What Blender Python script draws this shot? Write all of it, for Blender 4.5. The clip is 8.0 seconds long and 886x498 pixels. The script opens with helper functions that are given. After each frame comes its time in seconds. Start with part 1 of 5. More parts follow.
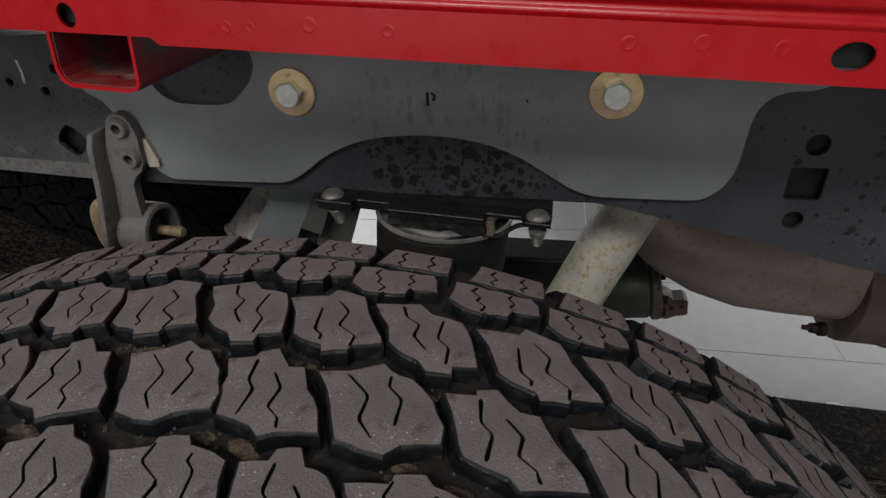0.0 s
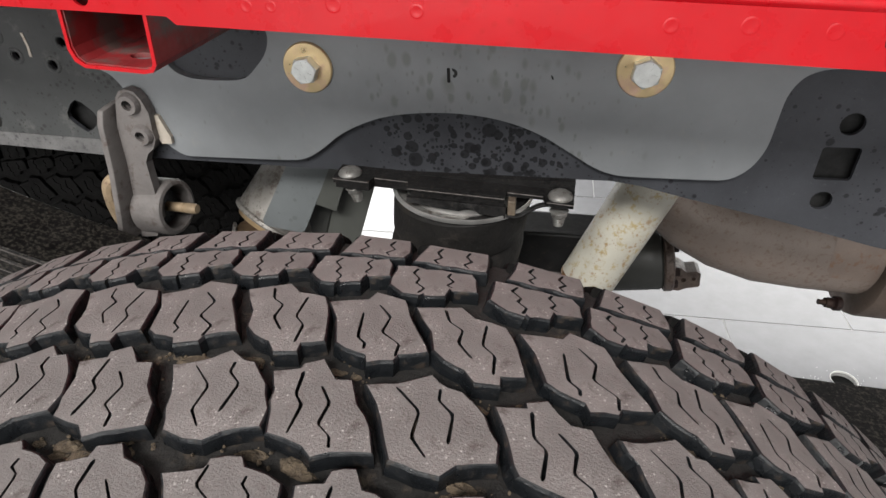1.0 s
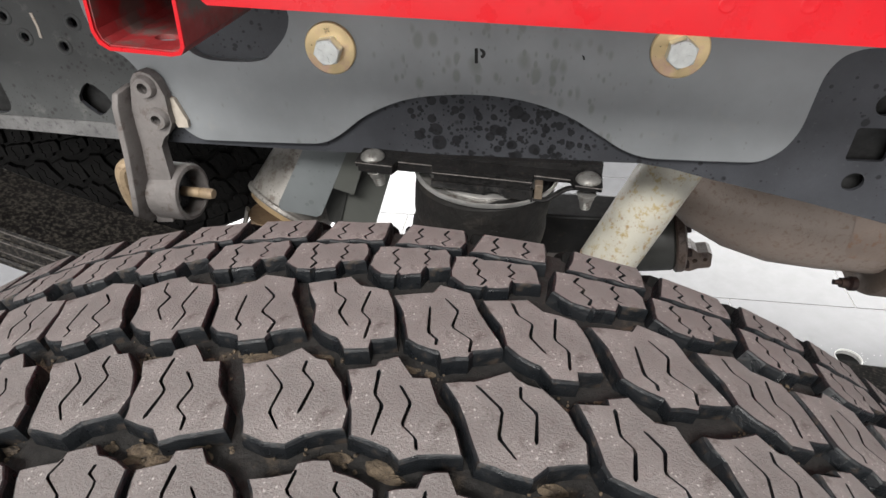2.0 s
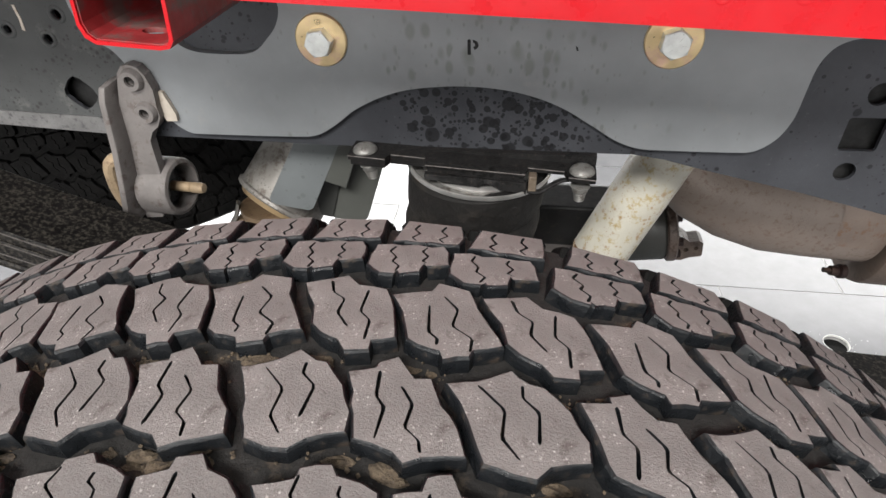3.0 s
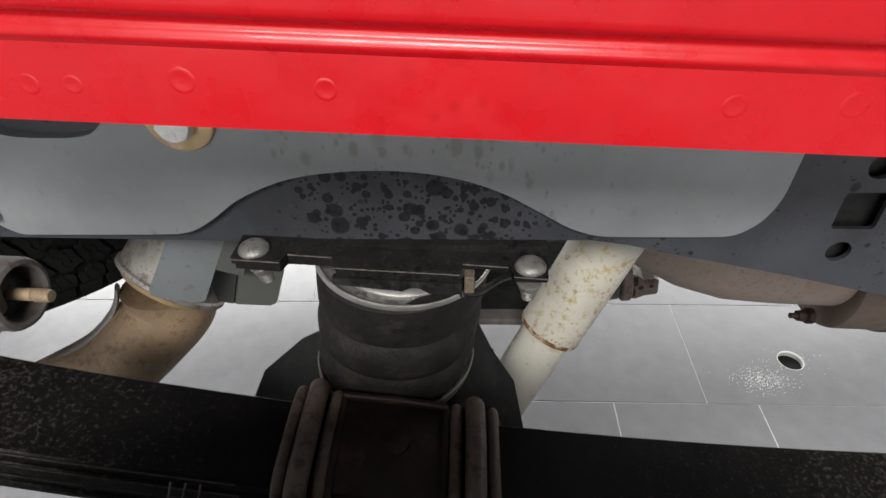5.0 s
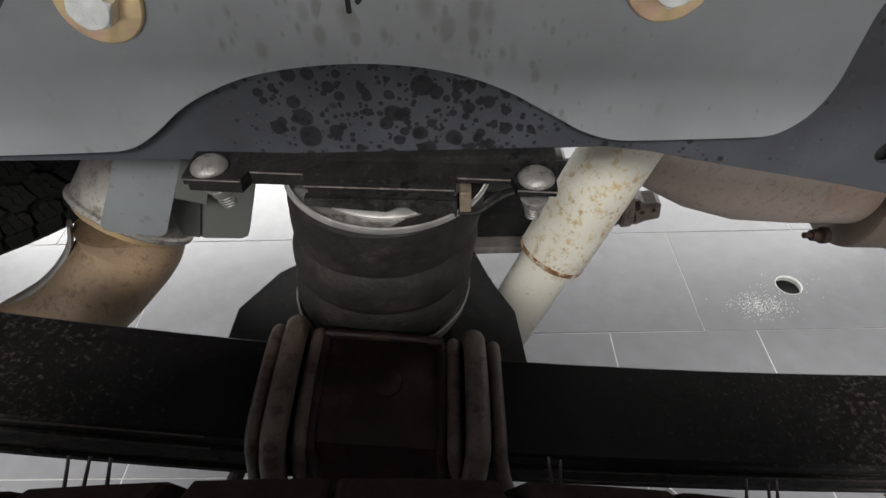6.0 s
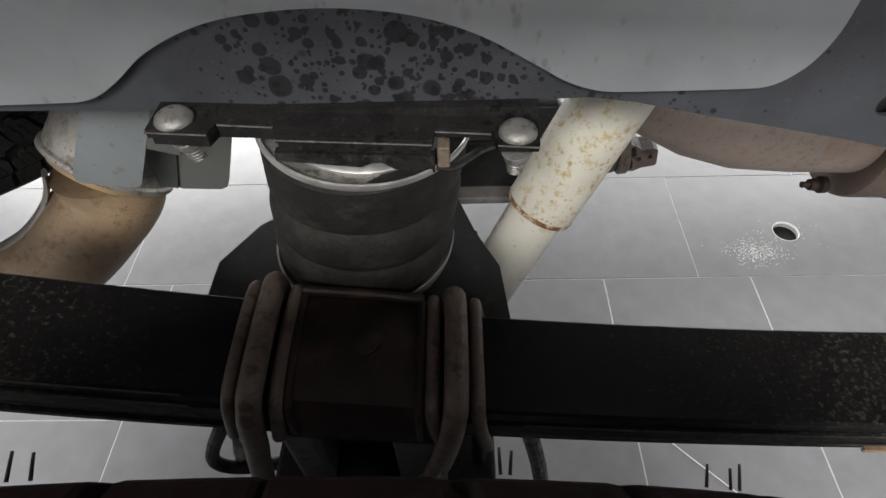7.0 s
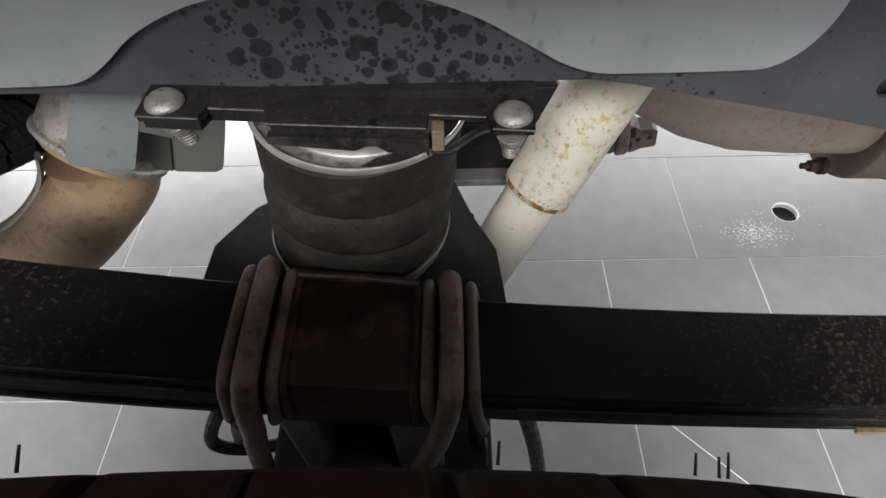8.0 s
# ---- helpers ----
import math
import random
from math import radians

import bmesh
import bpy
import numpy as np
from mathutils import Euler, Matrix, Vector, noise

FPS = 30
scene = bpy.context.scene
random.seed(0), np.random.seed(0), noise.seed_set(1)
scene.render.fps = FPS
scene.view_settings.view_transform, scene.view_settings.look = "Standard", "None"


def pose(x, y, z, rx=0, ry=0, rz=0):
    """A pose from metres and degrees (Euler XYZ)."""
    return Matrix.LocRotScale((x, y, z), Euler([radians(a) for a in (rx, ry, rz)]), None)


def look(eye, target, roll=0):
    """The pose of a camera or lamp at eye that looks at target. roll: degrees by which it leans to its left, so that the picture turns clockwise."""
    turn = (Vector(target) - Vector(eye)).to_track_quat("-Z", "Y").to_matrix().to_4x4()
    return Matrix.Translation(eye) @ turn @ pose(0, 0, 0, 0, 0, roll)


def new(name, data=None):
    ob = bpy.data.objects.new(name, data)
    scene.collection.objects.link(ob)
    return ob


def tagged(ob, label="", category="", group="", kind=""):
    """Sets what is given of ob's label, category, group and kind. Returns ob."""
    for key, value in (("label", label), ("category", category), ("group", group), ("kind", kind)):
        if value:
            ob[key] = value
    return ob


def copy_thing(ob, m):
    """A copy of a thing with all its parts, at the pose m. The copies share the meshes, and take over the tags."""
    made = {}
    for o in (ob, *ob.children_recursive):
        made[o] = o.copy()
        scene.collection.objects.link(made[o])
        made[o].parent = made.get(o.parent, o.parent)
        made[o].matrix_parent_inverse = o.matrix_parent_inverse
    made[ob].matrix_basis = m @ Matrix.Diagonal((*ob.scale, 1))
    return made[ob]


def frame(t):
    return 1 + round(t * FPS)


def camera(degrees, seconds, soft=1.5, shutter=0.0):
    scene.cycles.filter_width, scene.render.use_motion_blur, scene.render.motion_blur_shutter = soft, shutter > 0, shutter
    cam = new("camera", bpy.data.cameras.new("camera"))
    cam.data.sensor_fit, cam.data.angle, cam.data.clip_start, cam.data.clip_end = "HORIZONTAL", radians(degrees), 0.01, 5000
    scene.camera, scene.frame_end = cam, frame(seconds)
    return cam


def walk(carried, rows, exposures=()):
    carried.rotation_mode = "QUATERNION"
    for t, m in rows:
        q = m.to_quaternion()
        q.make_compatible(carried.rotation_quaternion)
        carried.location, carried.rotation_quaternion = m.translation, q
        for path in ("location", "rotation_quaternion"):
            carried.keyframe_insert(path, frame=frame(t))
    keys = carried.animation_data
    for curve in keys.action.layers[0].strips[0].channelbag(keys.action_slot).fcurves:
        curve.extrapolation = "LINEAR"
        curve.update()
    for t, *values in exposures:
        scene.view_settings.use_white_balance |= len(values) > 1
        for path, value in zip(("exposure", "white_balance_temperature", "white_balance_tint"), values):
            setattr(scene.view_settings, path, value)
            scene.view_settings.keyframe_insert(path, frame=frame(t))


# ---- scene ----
cam = camera(74.3, 8.0)
PATH = [
    (0, (0.098, -0.478, 1.035), (-0.226, 1.205, 0.004), -2.3),
    (0.5, (0.105, -0.461, 1.038), (-0.219, 1.2, -0.027), -2.4),
    (1, (0.080, -0.466, 1.045), (-0.242, 1.145, -0.093), -2.5),
    (1.5, (0.06, -0.464, 1.045), (-0.253, 1.124, -0.129), -2.6),
    (3, (0.048, -0.459, 1.047), (-0.217, 1.099, -0.179), -2.5),
    (3.5, (0.054, -0.455, 1.046), (-0.194, 1.101, -0.184), -2.5),
    (4, (0.069, -0.428, 1.053), (-0.146, 1.131, -0.181), -2.5),
    (4.5, (0.064, -0.353, 1.047), (-0.074, 1.224, -0.174), -2.3),
    (4.7, (0.059, -0.34, 1.05), (-0.055, 1.238, -0.173), -1.9),
    (5.8, (0.046, -0.281, 1.012), (0.003, 1.185, -0.348), -2.2),
    (6, (0.048, -0.286, 1.0), (0.003, 1.144, -0.398), -2.4),
    (6.5, (0.055, -0.273, 0.996), (0.004, 1.068, -0.487), -2.6),
    (7, (0.061, -0.271, 0.998), (0.011, 1.011, -0.537), -2.6),
    (7.5, (0.064, -0.266, 0.997), (0.013, 0.982, -0.565), -2.6),
    (8, (0.064, -0.268, 0.998), (0.013, 0.961, -0.579), -2.8),
]
EXPOSURES = [(0.0, -1.75), (0.5, -1.15), (1.0, -0.4), (1.5, -0.2), (3.0, -0.08), (3.5, -0.08), (4.0, -0.2), (4.5, -0.36), (6.0, -0.38), (7.0, -0.3), (8.0, -0.13)]
walk(cam, [(t, look(eye, target, roll)) for t, eye, target, roll in PATH], EXPOSURES)

# ---- world and light ----
world = bpy.data.worlds.new("world")
scene.world = world
world.use_nodes = True
world.node_tree.nodes["Background"].inputs[0].default_value = (0.75, 0.78, 0.82, 1)
world.node_tree.nodes["Background"].inputs[1].default_value = 0.1


def area_lamp(name, eye, target, sx, sy, watts, colour):
    data = bpy.data.lights.new(name, "AREA")
    data.shape, data.size, data.size_y, data.energy, data.color = "RECTANGLE", sx, sy, watts, colour
    ob = new(name, data)
    ob.matrix_world = look(eye, target)
    return ob


WHITE = (1.0, 0.98, 0.95)
DAY = (1.0, 0.99, 0.975)
area_lamp("ceiling_lamp", (-0.2, -3.5, 3.86), (-0.2, -3.5, 0), 2.4, 1.3, 500, WHITE)
area_lamp("door_daylight", (-0.3, -5.4, 1.8), (-0.1, 0, 1.4), 4.6, 3.0, 275, DAY)
area_lamp("door_daylight", (-1.9, 3.9, 1.40), (-1.5, 0, 0.4), 4.4, 2.6, 670, DAY)
area_lamp("door_daylight", (2.0, 3.9, 1.40), (1.1, 0, 0.4), 3.4, 2.6, 290, DAY)


# ---- materials ----
def mat(name, base, rough=0.5, metal=0.0, vary=0.25, scale=30.0, bump=0.1, fine=400.0, tint=None, tint_at=0.6, tint_scale=60.0,
        spots=None, spot_size=90.0, spot_share=0.35, spot_scale=12.0, spot_focus=None, spot_stretch=1.0, coat=0.0, island=0.0, rough_vary=0.12, soft=0.06, tint_away=None, spec=0.5):
    """Base colour with a broad and a fine variation, optional patches (rust, dirt) and round drop marks, and fine relief."""
    m = bpy.data.materials.new(name)
    m.use_nodes = True
    nt = m.node_tree
    n, l = nt.nodes, nt.links
    bsdf = n["Principled BSDF"]
    bsdf.inputs["Metallic"].default_value = metal
    bsdf.inputs["Coat Weight"].default_value = coat
    bsdf.inputs["Specular IOR Level"].default_value = spec
    co = n.new("ShaderNodeTexCoord").outputs["Object"]

    def tex(sc, detail=4.0, rgh=0.6):
        t = n.new("ShaderNodeTexNoise")
        t.inputs["Scale"].default_value, t.inputs["Detail"].default_value, t.inputs["Roughness"].default_value = sc, detail, rgh
        l.new(co, t.inputs["Vector"])
        return t.outputs["Fac"]

    def ramp(val, a, b, ca, cb):
        r = n.new("ShaderNodeMapRange")
        r.inputs[1].default_value, r.inputs[2].default_value, r.inputs[3].default_value, r.inputs[4].default_value = a, b, ca, cb
        l.new(val, r.inputs[0])
        return r.outputs[0]

    def mix(fac, a, b, kind="MIX"):
        x = n.new("ShaderNodeMix")
        x.data_type, x.blend_type = "RGBA", kind
        for sock, val in ((x.inputs[0], fac), (x.inputs[6], a), (x.inputs[7], b)):
            if isinstance(val, (int, float)):
                sock.default_value = val
            elif isinstance(val, tuple):
                sock.default_value = (*val, 1)
            else:
                l.new(val, sock)
        return x.outputs[2]

    def math_node(op, a, b):
        x = n.new("ShaderNodeMath")
        x.operation = op
        for sock, val in ((x.inputs[0], a), (x.inputs[1], b)):
            if isinstance(val, (int, float)):
                sock.default_value = val
            else:
                l.new(val, sock)
        return x.outputs[0]

    dark = tuple(c * (1 - vary) for c in base)
    light = tuple(min(1.0, c * (1 + vary)) for c in base)
    col = mix(ramp(tex(scale), 0.3, 0.7, 0, 1), dark, light)
    col = mix(ramp(tex(fine, 2.0), 0.3, 0.75, 0.0, 0.35 * vary / 0.25), col, dark)
    if island:
        rnd = n.new("ShaderNodeObjectInfo").outputs["Random"]
        col = mix(ramp(rnd, 0, 1, 0, island), col, dark)
    if tint:
        grain = tex(tint_scale, 6.0, 0.7)
        # holds the patches back around a middle along x
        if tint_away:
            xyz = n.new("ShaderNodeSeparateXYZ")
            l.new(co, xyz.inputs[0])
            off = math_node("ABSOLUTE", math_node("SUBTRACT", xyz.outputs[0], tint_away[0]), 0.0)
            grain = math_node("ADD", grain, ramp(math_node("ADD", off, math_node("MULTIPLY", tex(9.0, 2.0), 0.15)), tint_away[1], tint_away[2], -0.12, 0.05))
        mask = ramp(grain, tint_at, tint_at + 0.12, 0, 1)
        col = mix(mask, col, tint)
    if spots:
        sq = n.new("ShaderNodeVectorMath")
        sq.operation = "MULTIPLY"
        sq.inputs[1].default_value = (1, 1, spot_stretch)
        l.new(co, sq.inputs[0])
        area = ramp(tex(spot_scale, 2.0), 0.42, 0.6, 0.15, 1.0)
        if spot_focus:
            xyz = n.new("ShaderNodeSeparateXYZ")
            l.new(co, xyz.inputs[0])
            off = math_node("ABSOLUTE", math_node("SUBTRACT", xyz.outputs[0], spot_focus[0]), 0.0)
            near = ramp(off, spot_focus[1] * 0.35, spot_focus[1], 1.0, 0.0)
            area = math_node("MAXIMUM", math_node("MULTIPLY", area, 0.55), math_node("MULTIPLY", near, ramp(tex(spot_scale * 2, 2.0), 0.35, 0.6, 0.55, 1.15)))
        for size_here, share in ((spot_size, spot_share), (spot_size * 1.37, spot_share), (spot_size * 2.6, spot_share * 0.9), (spot_size * 0.56, spot_share * 0.8)):
            nz = n.new("ShaderNodeTexNoise")
            nz.inputs["Scale"].default_value = size_here * 1.3
            sc = n.new("ShaderNodeVectorMath")
            sc.operation = "SCALE"
            sc.inputs["Scale"].default_value = 0.12 / size_here
            warp = n.new("ShaderNodeVectorMath")
            warp.operation = "ADD"
            vor = n.new("ShaderNodeTexVoronoi")
            vor.inputs["Scale"].default_value = size_here
            l.new(sq.outputs[0], nz.inputs["Vector"])
            l.new(nz.outputs["Color"], sc.inputs[0])
            l.new(sq.outputs[0], warp.inputs[0])
            l.new(sc.outputs[0], warp.inputs[1])
            l.new(warp.outputs[0], vor.inputs["Vector"])
            sep = n.new("ShaderNodeSeparateColor")
            l.new(vor.outputs["Color"], sep.inputs[0])
            radius = math_node("MINIMUM", math_node("MULTIPLY", math_node("MULTIPLY", math_node("POWER", sep.outputs[0], 1.6), share * 1.5), area), 0.46)
            inside = ramp(math_node("SUBTRACT", radius, vor.outputs["Distance"]), 0.0, soft, 0.0, 0.8)
            col = mix(inside, col, spots)
    l.new(col, bsdf.inputs["Base Color"])
    rg = ramp(tex(scale * 2.3), 0.3, 0.7, max(0.03, rough - rough_vary), min(1.0, rough + rough_vary))
    l.new(rg, bsdf.inputs["Roughness"])
    if bump:
        bn = n.new("ShaderNodeBump")
        bn.inputs["Strength"].default_value, bn.inputs["Distance"].default_value = bump, 0.002
        l.new(tex(fine, 5.0, 0.65), bn.inputs["Height"])
        l.new(bn.outputs[0], bsdf.inputs["Normal"])
    return m


M_RED = mat("red_paint", (0.39, 0.0046, 0.009), 0.32, 0, 0.06, 25, 0.012, 300, coat=0.15, tint=(0.33, 0.003, 0.006), tint_at=0.62, tint_scale=70, spots=(0.33, 0.002, 0.004), spot_size=110, spot_share=0.36, spot_scale=9, soft=0.25, spec=0.3)
M_RED_IN = mat("red_paint_dusty", (0.24, 0.018, 0.02), 0.55, 0, 0.25, 40, 0.05, 500, tint=(0.115, 0.075, 0.068), tint_at=0.45, tint_scale=22)
M_GUSSET = mat("grey_powder_coat", (0.174, 0.183, 0.190), 0.42, 0, 0.09, 22, 0.03, 900, tint=(0.192, 0.196, 0.196), tint_at=0.60, tint_scale=34, spots=(0.118, 0.124, 0.118), spot_size=85, spot_share=0.38, spot_scale=14, spot_focus=(0.03, 0.17), spot_stretch=0.55, soft=0.2)
M_RAIL = mat("dark_frame_coat", (0.042, 0.044, 0.050), 0.48, 0, 0.26, 15, 0.05, 900, tint=(0.064, 0.064, 0.068), tint_at=0.60, tint_scale=190, spots=(0.009, 0.009, 0.010), spot_size=100, spot_share=0.46, spot_scale=8, spot_focus=(0.02, 0.15), soft=0.05, spec=0.25)
M_DUSTY = mat("dusty_frame_coat", (0.115, 0.113, 0.112), 0.6, 0, 0.25, 60, 0.2, 500, tint=(0.045, 0.044, 0.045), tint_at=0.54, tint_scale=160)
# grey coat with the shade under the bed put into its colour
M_COAT_SHADED = mat("grey_coat_with_shade", (0.054, 0.056, 0.056), 0.6, 0, 0.16, 18, 0.05, 900, tint=(0.092, 0.093, 0.089), tint_at=0.56, tint_scale=30, spots=(0.024, 0.024, 0.023), spot_size=160, spot_share=0.30, spot_scale=8, soft=0.15, spec=0.22)
M_SHIELD = mat("grey_shield_coat", (0.155, 0.168, 0.172), 0.45, 0, 0.08, 22, 0.02, 900, spots=(0.12, 0.13, 0.13), spot_size=70, spot_share=0.2, spot_scale=9)
M_BLACK = mat("black_steel", (0.0085, 0.0085, 0.009), 0.5, 0, 0.4, 40, 0.12, 500, tint=(0.035, 0.028, 0.023), tint_at=0.56, tint_scale=130)
M_BRACKET = mat("scuffed_black_steel", (0.0135, 0.0130, 0.0130), 0.6, 0, 0.4, 60, 0.25, 500, tint=(0.045, 0.036, 0.030), tint_at=0.575, tint_scale=300, spots=(0.0035, 0.0035, 0.0035), spot_size=150, spot_share=0.6, spot_scale=9, spec=0.2)
# dust is left off near the saddle, painting in the wheel's shade
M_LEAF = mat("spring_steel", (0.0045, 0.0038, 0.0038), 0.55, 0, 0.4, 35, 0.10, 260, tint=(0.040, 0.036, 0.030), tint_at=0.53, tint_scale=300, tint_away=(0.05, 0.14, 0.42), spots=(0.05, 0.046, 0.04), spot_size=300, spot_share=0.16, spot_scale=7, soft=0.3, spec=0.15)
# worn bracket edges, and glints painted along the leaf edges
M_EDGE = mat("black_edge_wear_glint", (0.058, 0.050, 0.045), 0.5, 0.15, 0.5, 90, 0.2, 500, tint=(0.024, 0.017, 0.013), tint_at=0.48, tint_scale=140)
M_RUSTY = mat("rusty_forging", (0.0135, 0.0062, 0.0053), 0.6, 0, 0.5, 40, 0.35, 300, tint=(0.036, 0.019, 0.013), tint_at=0.53, tint_scale=45, spots=(0.004, 0.003, 0.003), spot_size=140, spot_share=0.3, spot_scale=12, soft=0.3, spec=0.3)
M_UBOLT = mat("rusty_round_bar", (0.095, 0.070, 0.057), 0.5, 0, 0.4, 45, 0.3, 350, tint=(0.035, 0.02, 0.015), tint_at=0.50, tint_scale=90)
M_CHALK_TAN = mat("pale_tan_steel", (0.40, 0.355, 0.30), 0.6, 0.1, 0.15, 60, 0.1, 500, tint=(0.25, 0.19, 0.14), tint_at=0.58)
M_TAB = mat("bare_tan_steel", (0.165, 0.130, 0.095), 0.6, 0.1, 0.35, 90, 0.2, 500, tint=(0.07, 0.05, 0.04), tint_at=0.54)
# shield coat darkened in colour for the tab and bridge in shade
M_SHIELD_SHADE = mat("shield_coat_in_shade", (0.085, 0.088, 0.08), 0.45, 0, 0.1, 22, 0.02, 900)
# coat of the flange disc and hub, and shade painted into the notch
M_DARK_COAT_SHADE = mat("dark_coat_and_shade", (0.035, 0.036, 0.033), 0.5, 0, 0.15, 30, 0.05, 600)
M_CAST = mat("raw_casting", (0.150, 0.137, 0.131), 0.65, 0.1, 0.2, 40, 0.3, 500, tint=(0.085, 0.066, 0.057), tint_at=0.54, tint_scale=70)
M_TAN = mat("tan_casting", (0.29, 0.215, 0.135), 0.6, 0.1, 0.3, 50, 0.15, 500, tint=(0.12, 0.07, 0.045), tint_at=0.56)
M_ZINC = mat("zinc_bolt", (0.74, 0.76, 0.74), 0.38, 0.55, 0.12, 120, 0.08, 900)
M_GOLD = mat("yellow_zinc", (0.74, 0.57, 0.32), 0.36, 0.75, 0.10, 40, 0.03, 700, tint=(0.66, 0.44, 0.33), tint_at=0.50, tint_scale=26)
M_NUT = mat("dull_nut", (0.23, 0.225, 0.212), 0.45, 0.5, 0.3, 90, 0.25, 700, tint=(0.085, 0.068, 0.055), tint_at=0.53, tint_scale=160)
M_SHOCK = mat("cream_paint_rusting", (0.52, 0.50, 0.43), 0.38, 0, 0.14, 18, 0.06, 500, tint=(0.40, 0.315, 0.16), tint_at=0.525, tint_scale=110, spots=(0.27, 0.130, 0.028), spot_size=190, spot_share=0.42, spot_scale=45, soft=0.4)
M_SHOCK_LO = mat("cream_paint", (0.54, 0.525, 0.46), 0.42, 0, 0.10, 14, 0.05, 500, tint=(0.38, 0.33, 0.23), tint_at=0.55, tint_scale=60, spots=(0.25, 0.15, 0.06), spot_size=260, spot_share=0.26, spot_scale=50, soft=0.35)
M_RUST = mat("rust_ring", (0.20, 0.095, 0.030), 0.85, 0, 0.5, 120, 0.3, 500, tint=(0.46, 0.42, 0.33), tint_at=0.49, tint_scale=120)
M_BELLOWS = mat("bellows_rubber", (0.0105, 0.0094, 0.0086), 0.72, 0, 0.45, 30, 0.8, 110, tint=(0.023, 0.019, 0.0160), tint_at=0.52, tint_scale=30, spec=0.40)
M_BRIGHT = mat("stainless_ring", (0.60, 0.59, 0.57), 0.40, 0.8, 0.14, 40, 0.04, 500)
M_PIPE = mat("exhaust_steel", (0.285, 0.200, 0.124), 0.5, 0.2, 0.32, 12, 0.12, 450, tint=(0.19, 0.122, 0.072), tint_at=0.515, tint_scale=90, spots=(0.080, 0.052, 0.034), spot_size=420, spot_share=0.22, spot_scale=16, soft=0.35)
M_PIPE_GOLD = mat("heat_tinted_steel", (0.40, 0.285, 0.155), 0.45, 0.4, 0.25, 30, 0.05, 500, tint=(0.24, 0.16, 0.09), tint_at=0.55, tint_scale=50)
M_CAN = mat("silver_can", (0.275, 0.260, 0.240), 0.5, 0.4, 0.22, 25, 0.08, 500, tint=(0.150, 0.128, 0.110), tint_at=0.51, tint_scale=60, spots=(0.070, 0.056, 0.048), spot_size=170, spot_share=0.40, spot_scale=25, soft=0.35)
M_MUFFLER = mat("weathered_muffler", (0.262, 0.212, 0.182), 0.55, 0.12, 0.16, 9, 0.12, 450, tint=(0.200, 0.140, 0.108), tint_at=0.525, tint_scale=130, spots=(0.09, 0.055, 0.038), spot_size=480, spot_share=0.26, spot_scale=14, soft=0.3)
M_COLLAR = mat("brown_collar", (0.095, 0.070, 0.055), 0.6, 0.1, 0.25, 30, 0.1, 450, tint=(0.06, 0.04, 0.03), tint_at=0.55, tint_scale=60)
M_HEAT = mat("heat_rusted_steel", (0.264, 0.206, 0.172), 0.55, 0.15, 0.2, 14, 0.10, 450, tint=(0.25, 0.150, 0.100), tint_at=0.53, tint_scale=90)
M_TREAD = mat("worn_tread", (0.188, 0.173, 0.167), 0.84, 0, 0.32, 38, 0.5, 1100, island=0.3, tint=(0.096, 0.082, 0.077), tint_at=0.55, tint_scale=120, spots=(0.42, 0.40, 0.38), spot_size=600, spot_share=0.26, spot_scale=70, soft=0.2)
M_RUBBER = mat("black_rubber", (0.0085, 0.0098, 0.0115), 0.42, 0, 0.4, 60, 0.35, 500, tint=(0.042, 0.032, 0.025), tint_at=0.55, tint_scale=130, rough_vary=0.22, spec=0.36)
M_GROOVE = mat("groove_rubber", (0.013, 0.0115, 0.0105), 0.9, 0, 0.4, 90, 0.6, 400, tint=(0.075, 0.056, 0.040), tint_at=0.57, tint_scale=60)
M_MUD = mat("dried_mud", (0.150, 0.112, 0.075), 0.95, 0, 0.5, 200, 0.8, 1200, tint=(0.06, 0.045, 0.034), tint_at=0.52, tint_scale=260)
M_TILE = mat("porcelain_tile", (0.196, 0.198, 0.207), 0.24, 0, 0.09, 20, 0.015, 300, island=0.0, rough_vary=0.0)
M_GROUT = mat("grout", (0.47, 0.465, 0.455), 0.85, 0, 0.15, 40, 0.1, 700)
M_WALL = mat("grey_wall_paint", (0.42, 0.42, 0.42), 0.6, 0, 0.03, 3, 0.02, 300)
M_DECK = mat("deck_underside", (0.10, 0.10, 0.10), 0.7, 0, 0.2, 10, 0.05, 300)
# black for the stencil ink, and for shade painted into holes
M_INK_SHADE = mat("black_ink_and_hole_shade", (0.006, 0.006, 0.006), 0.9, 0, 0.2, 50, 0.0, 300)
M_CHALK = mat("white_chalk", (0.75, 0.75, 0.72), 0.9, 0, 0.12, 200, 0.1, 900)
M_SPARE = mat("matt_black_rubber", (0.0065, 0.0062, 0.006), 0.8, 0, 0.3, 60, 0.2, 700, spec=0.12)
M_RIM = mat("wheel_steel", (0.35, 0.35, 0.36), 0.4, 0.6, 0.1, 20, 0.05, 400)


# ---- mesh helpers ----
def bm_object(name, bm, material):
    me = bpy.data.meshes.new(name)
    bm.normal_update()
    bm.to_mesh(me)
    bm.free()
    for m in material if isinstance(material, (list, tuple)) else (material,):
        me.materials.append(m)
    return new(name, me)


def part(name, bm, material, parent, label="", at=None):
    if at is None:
        bm.transform(world_of(parent).inverted())
    ob = bm_object(name, bm, material)
    ob.parent = parent
    if at is not None:
        ob.matrix_basis = at
    if label:
        ob["label"] = label
    return ob


def world_of(ob):
    return world_of(ob.parent) @ ob.matrix_basis if ob.parent else ob.matrix_basis.copy()


def thing(name, at, label, category, group="", kind=""):
    return tagged(empty_at(name, at), label, category, group, kind)


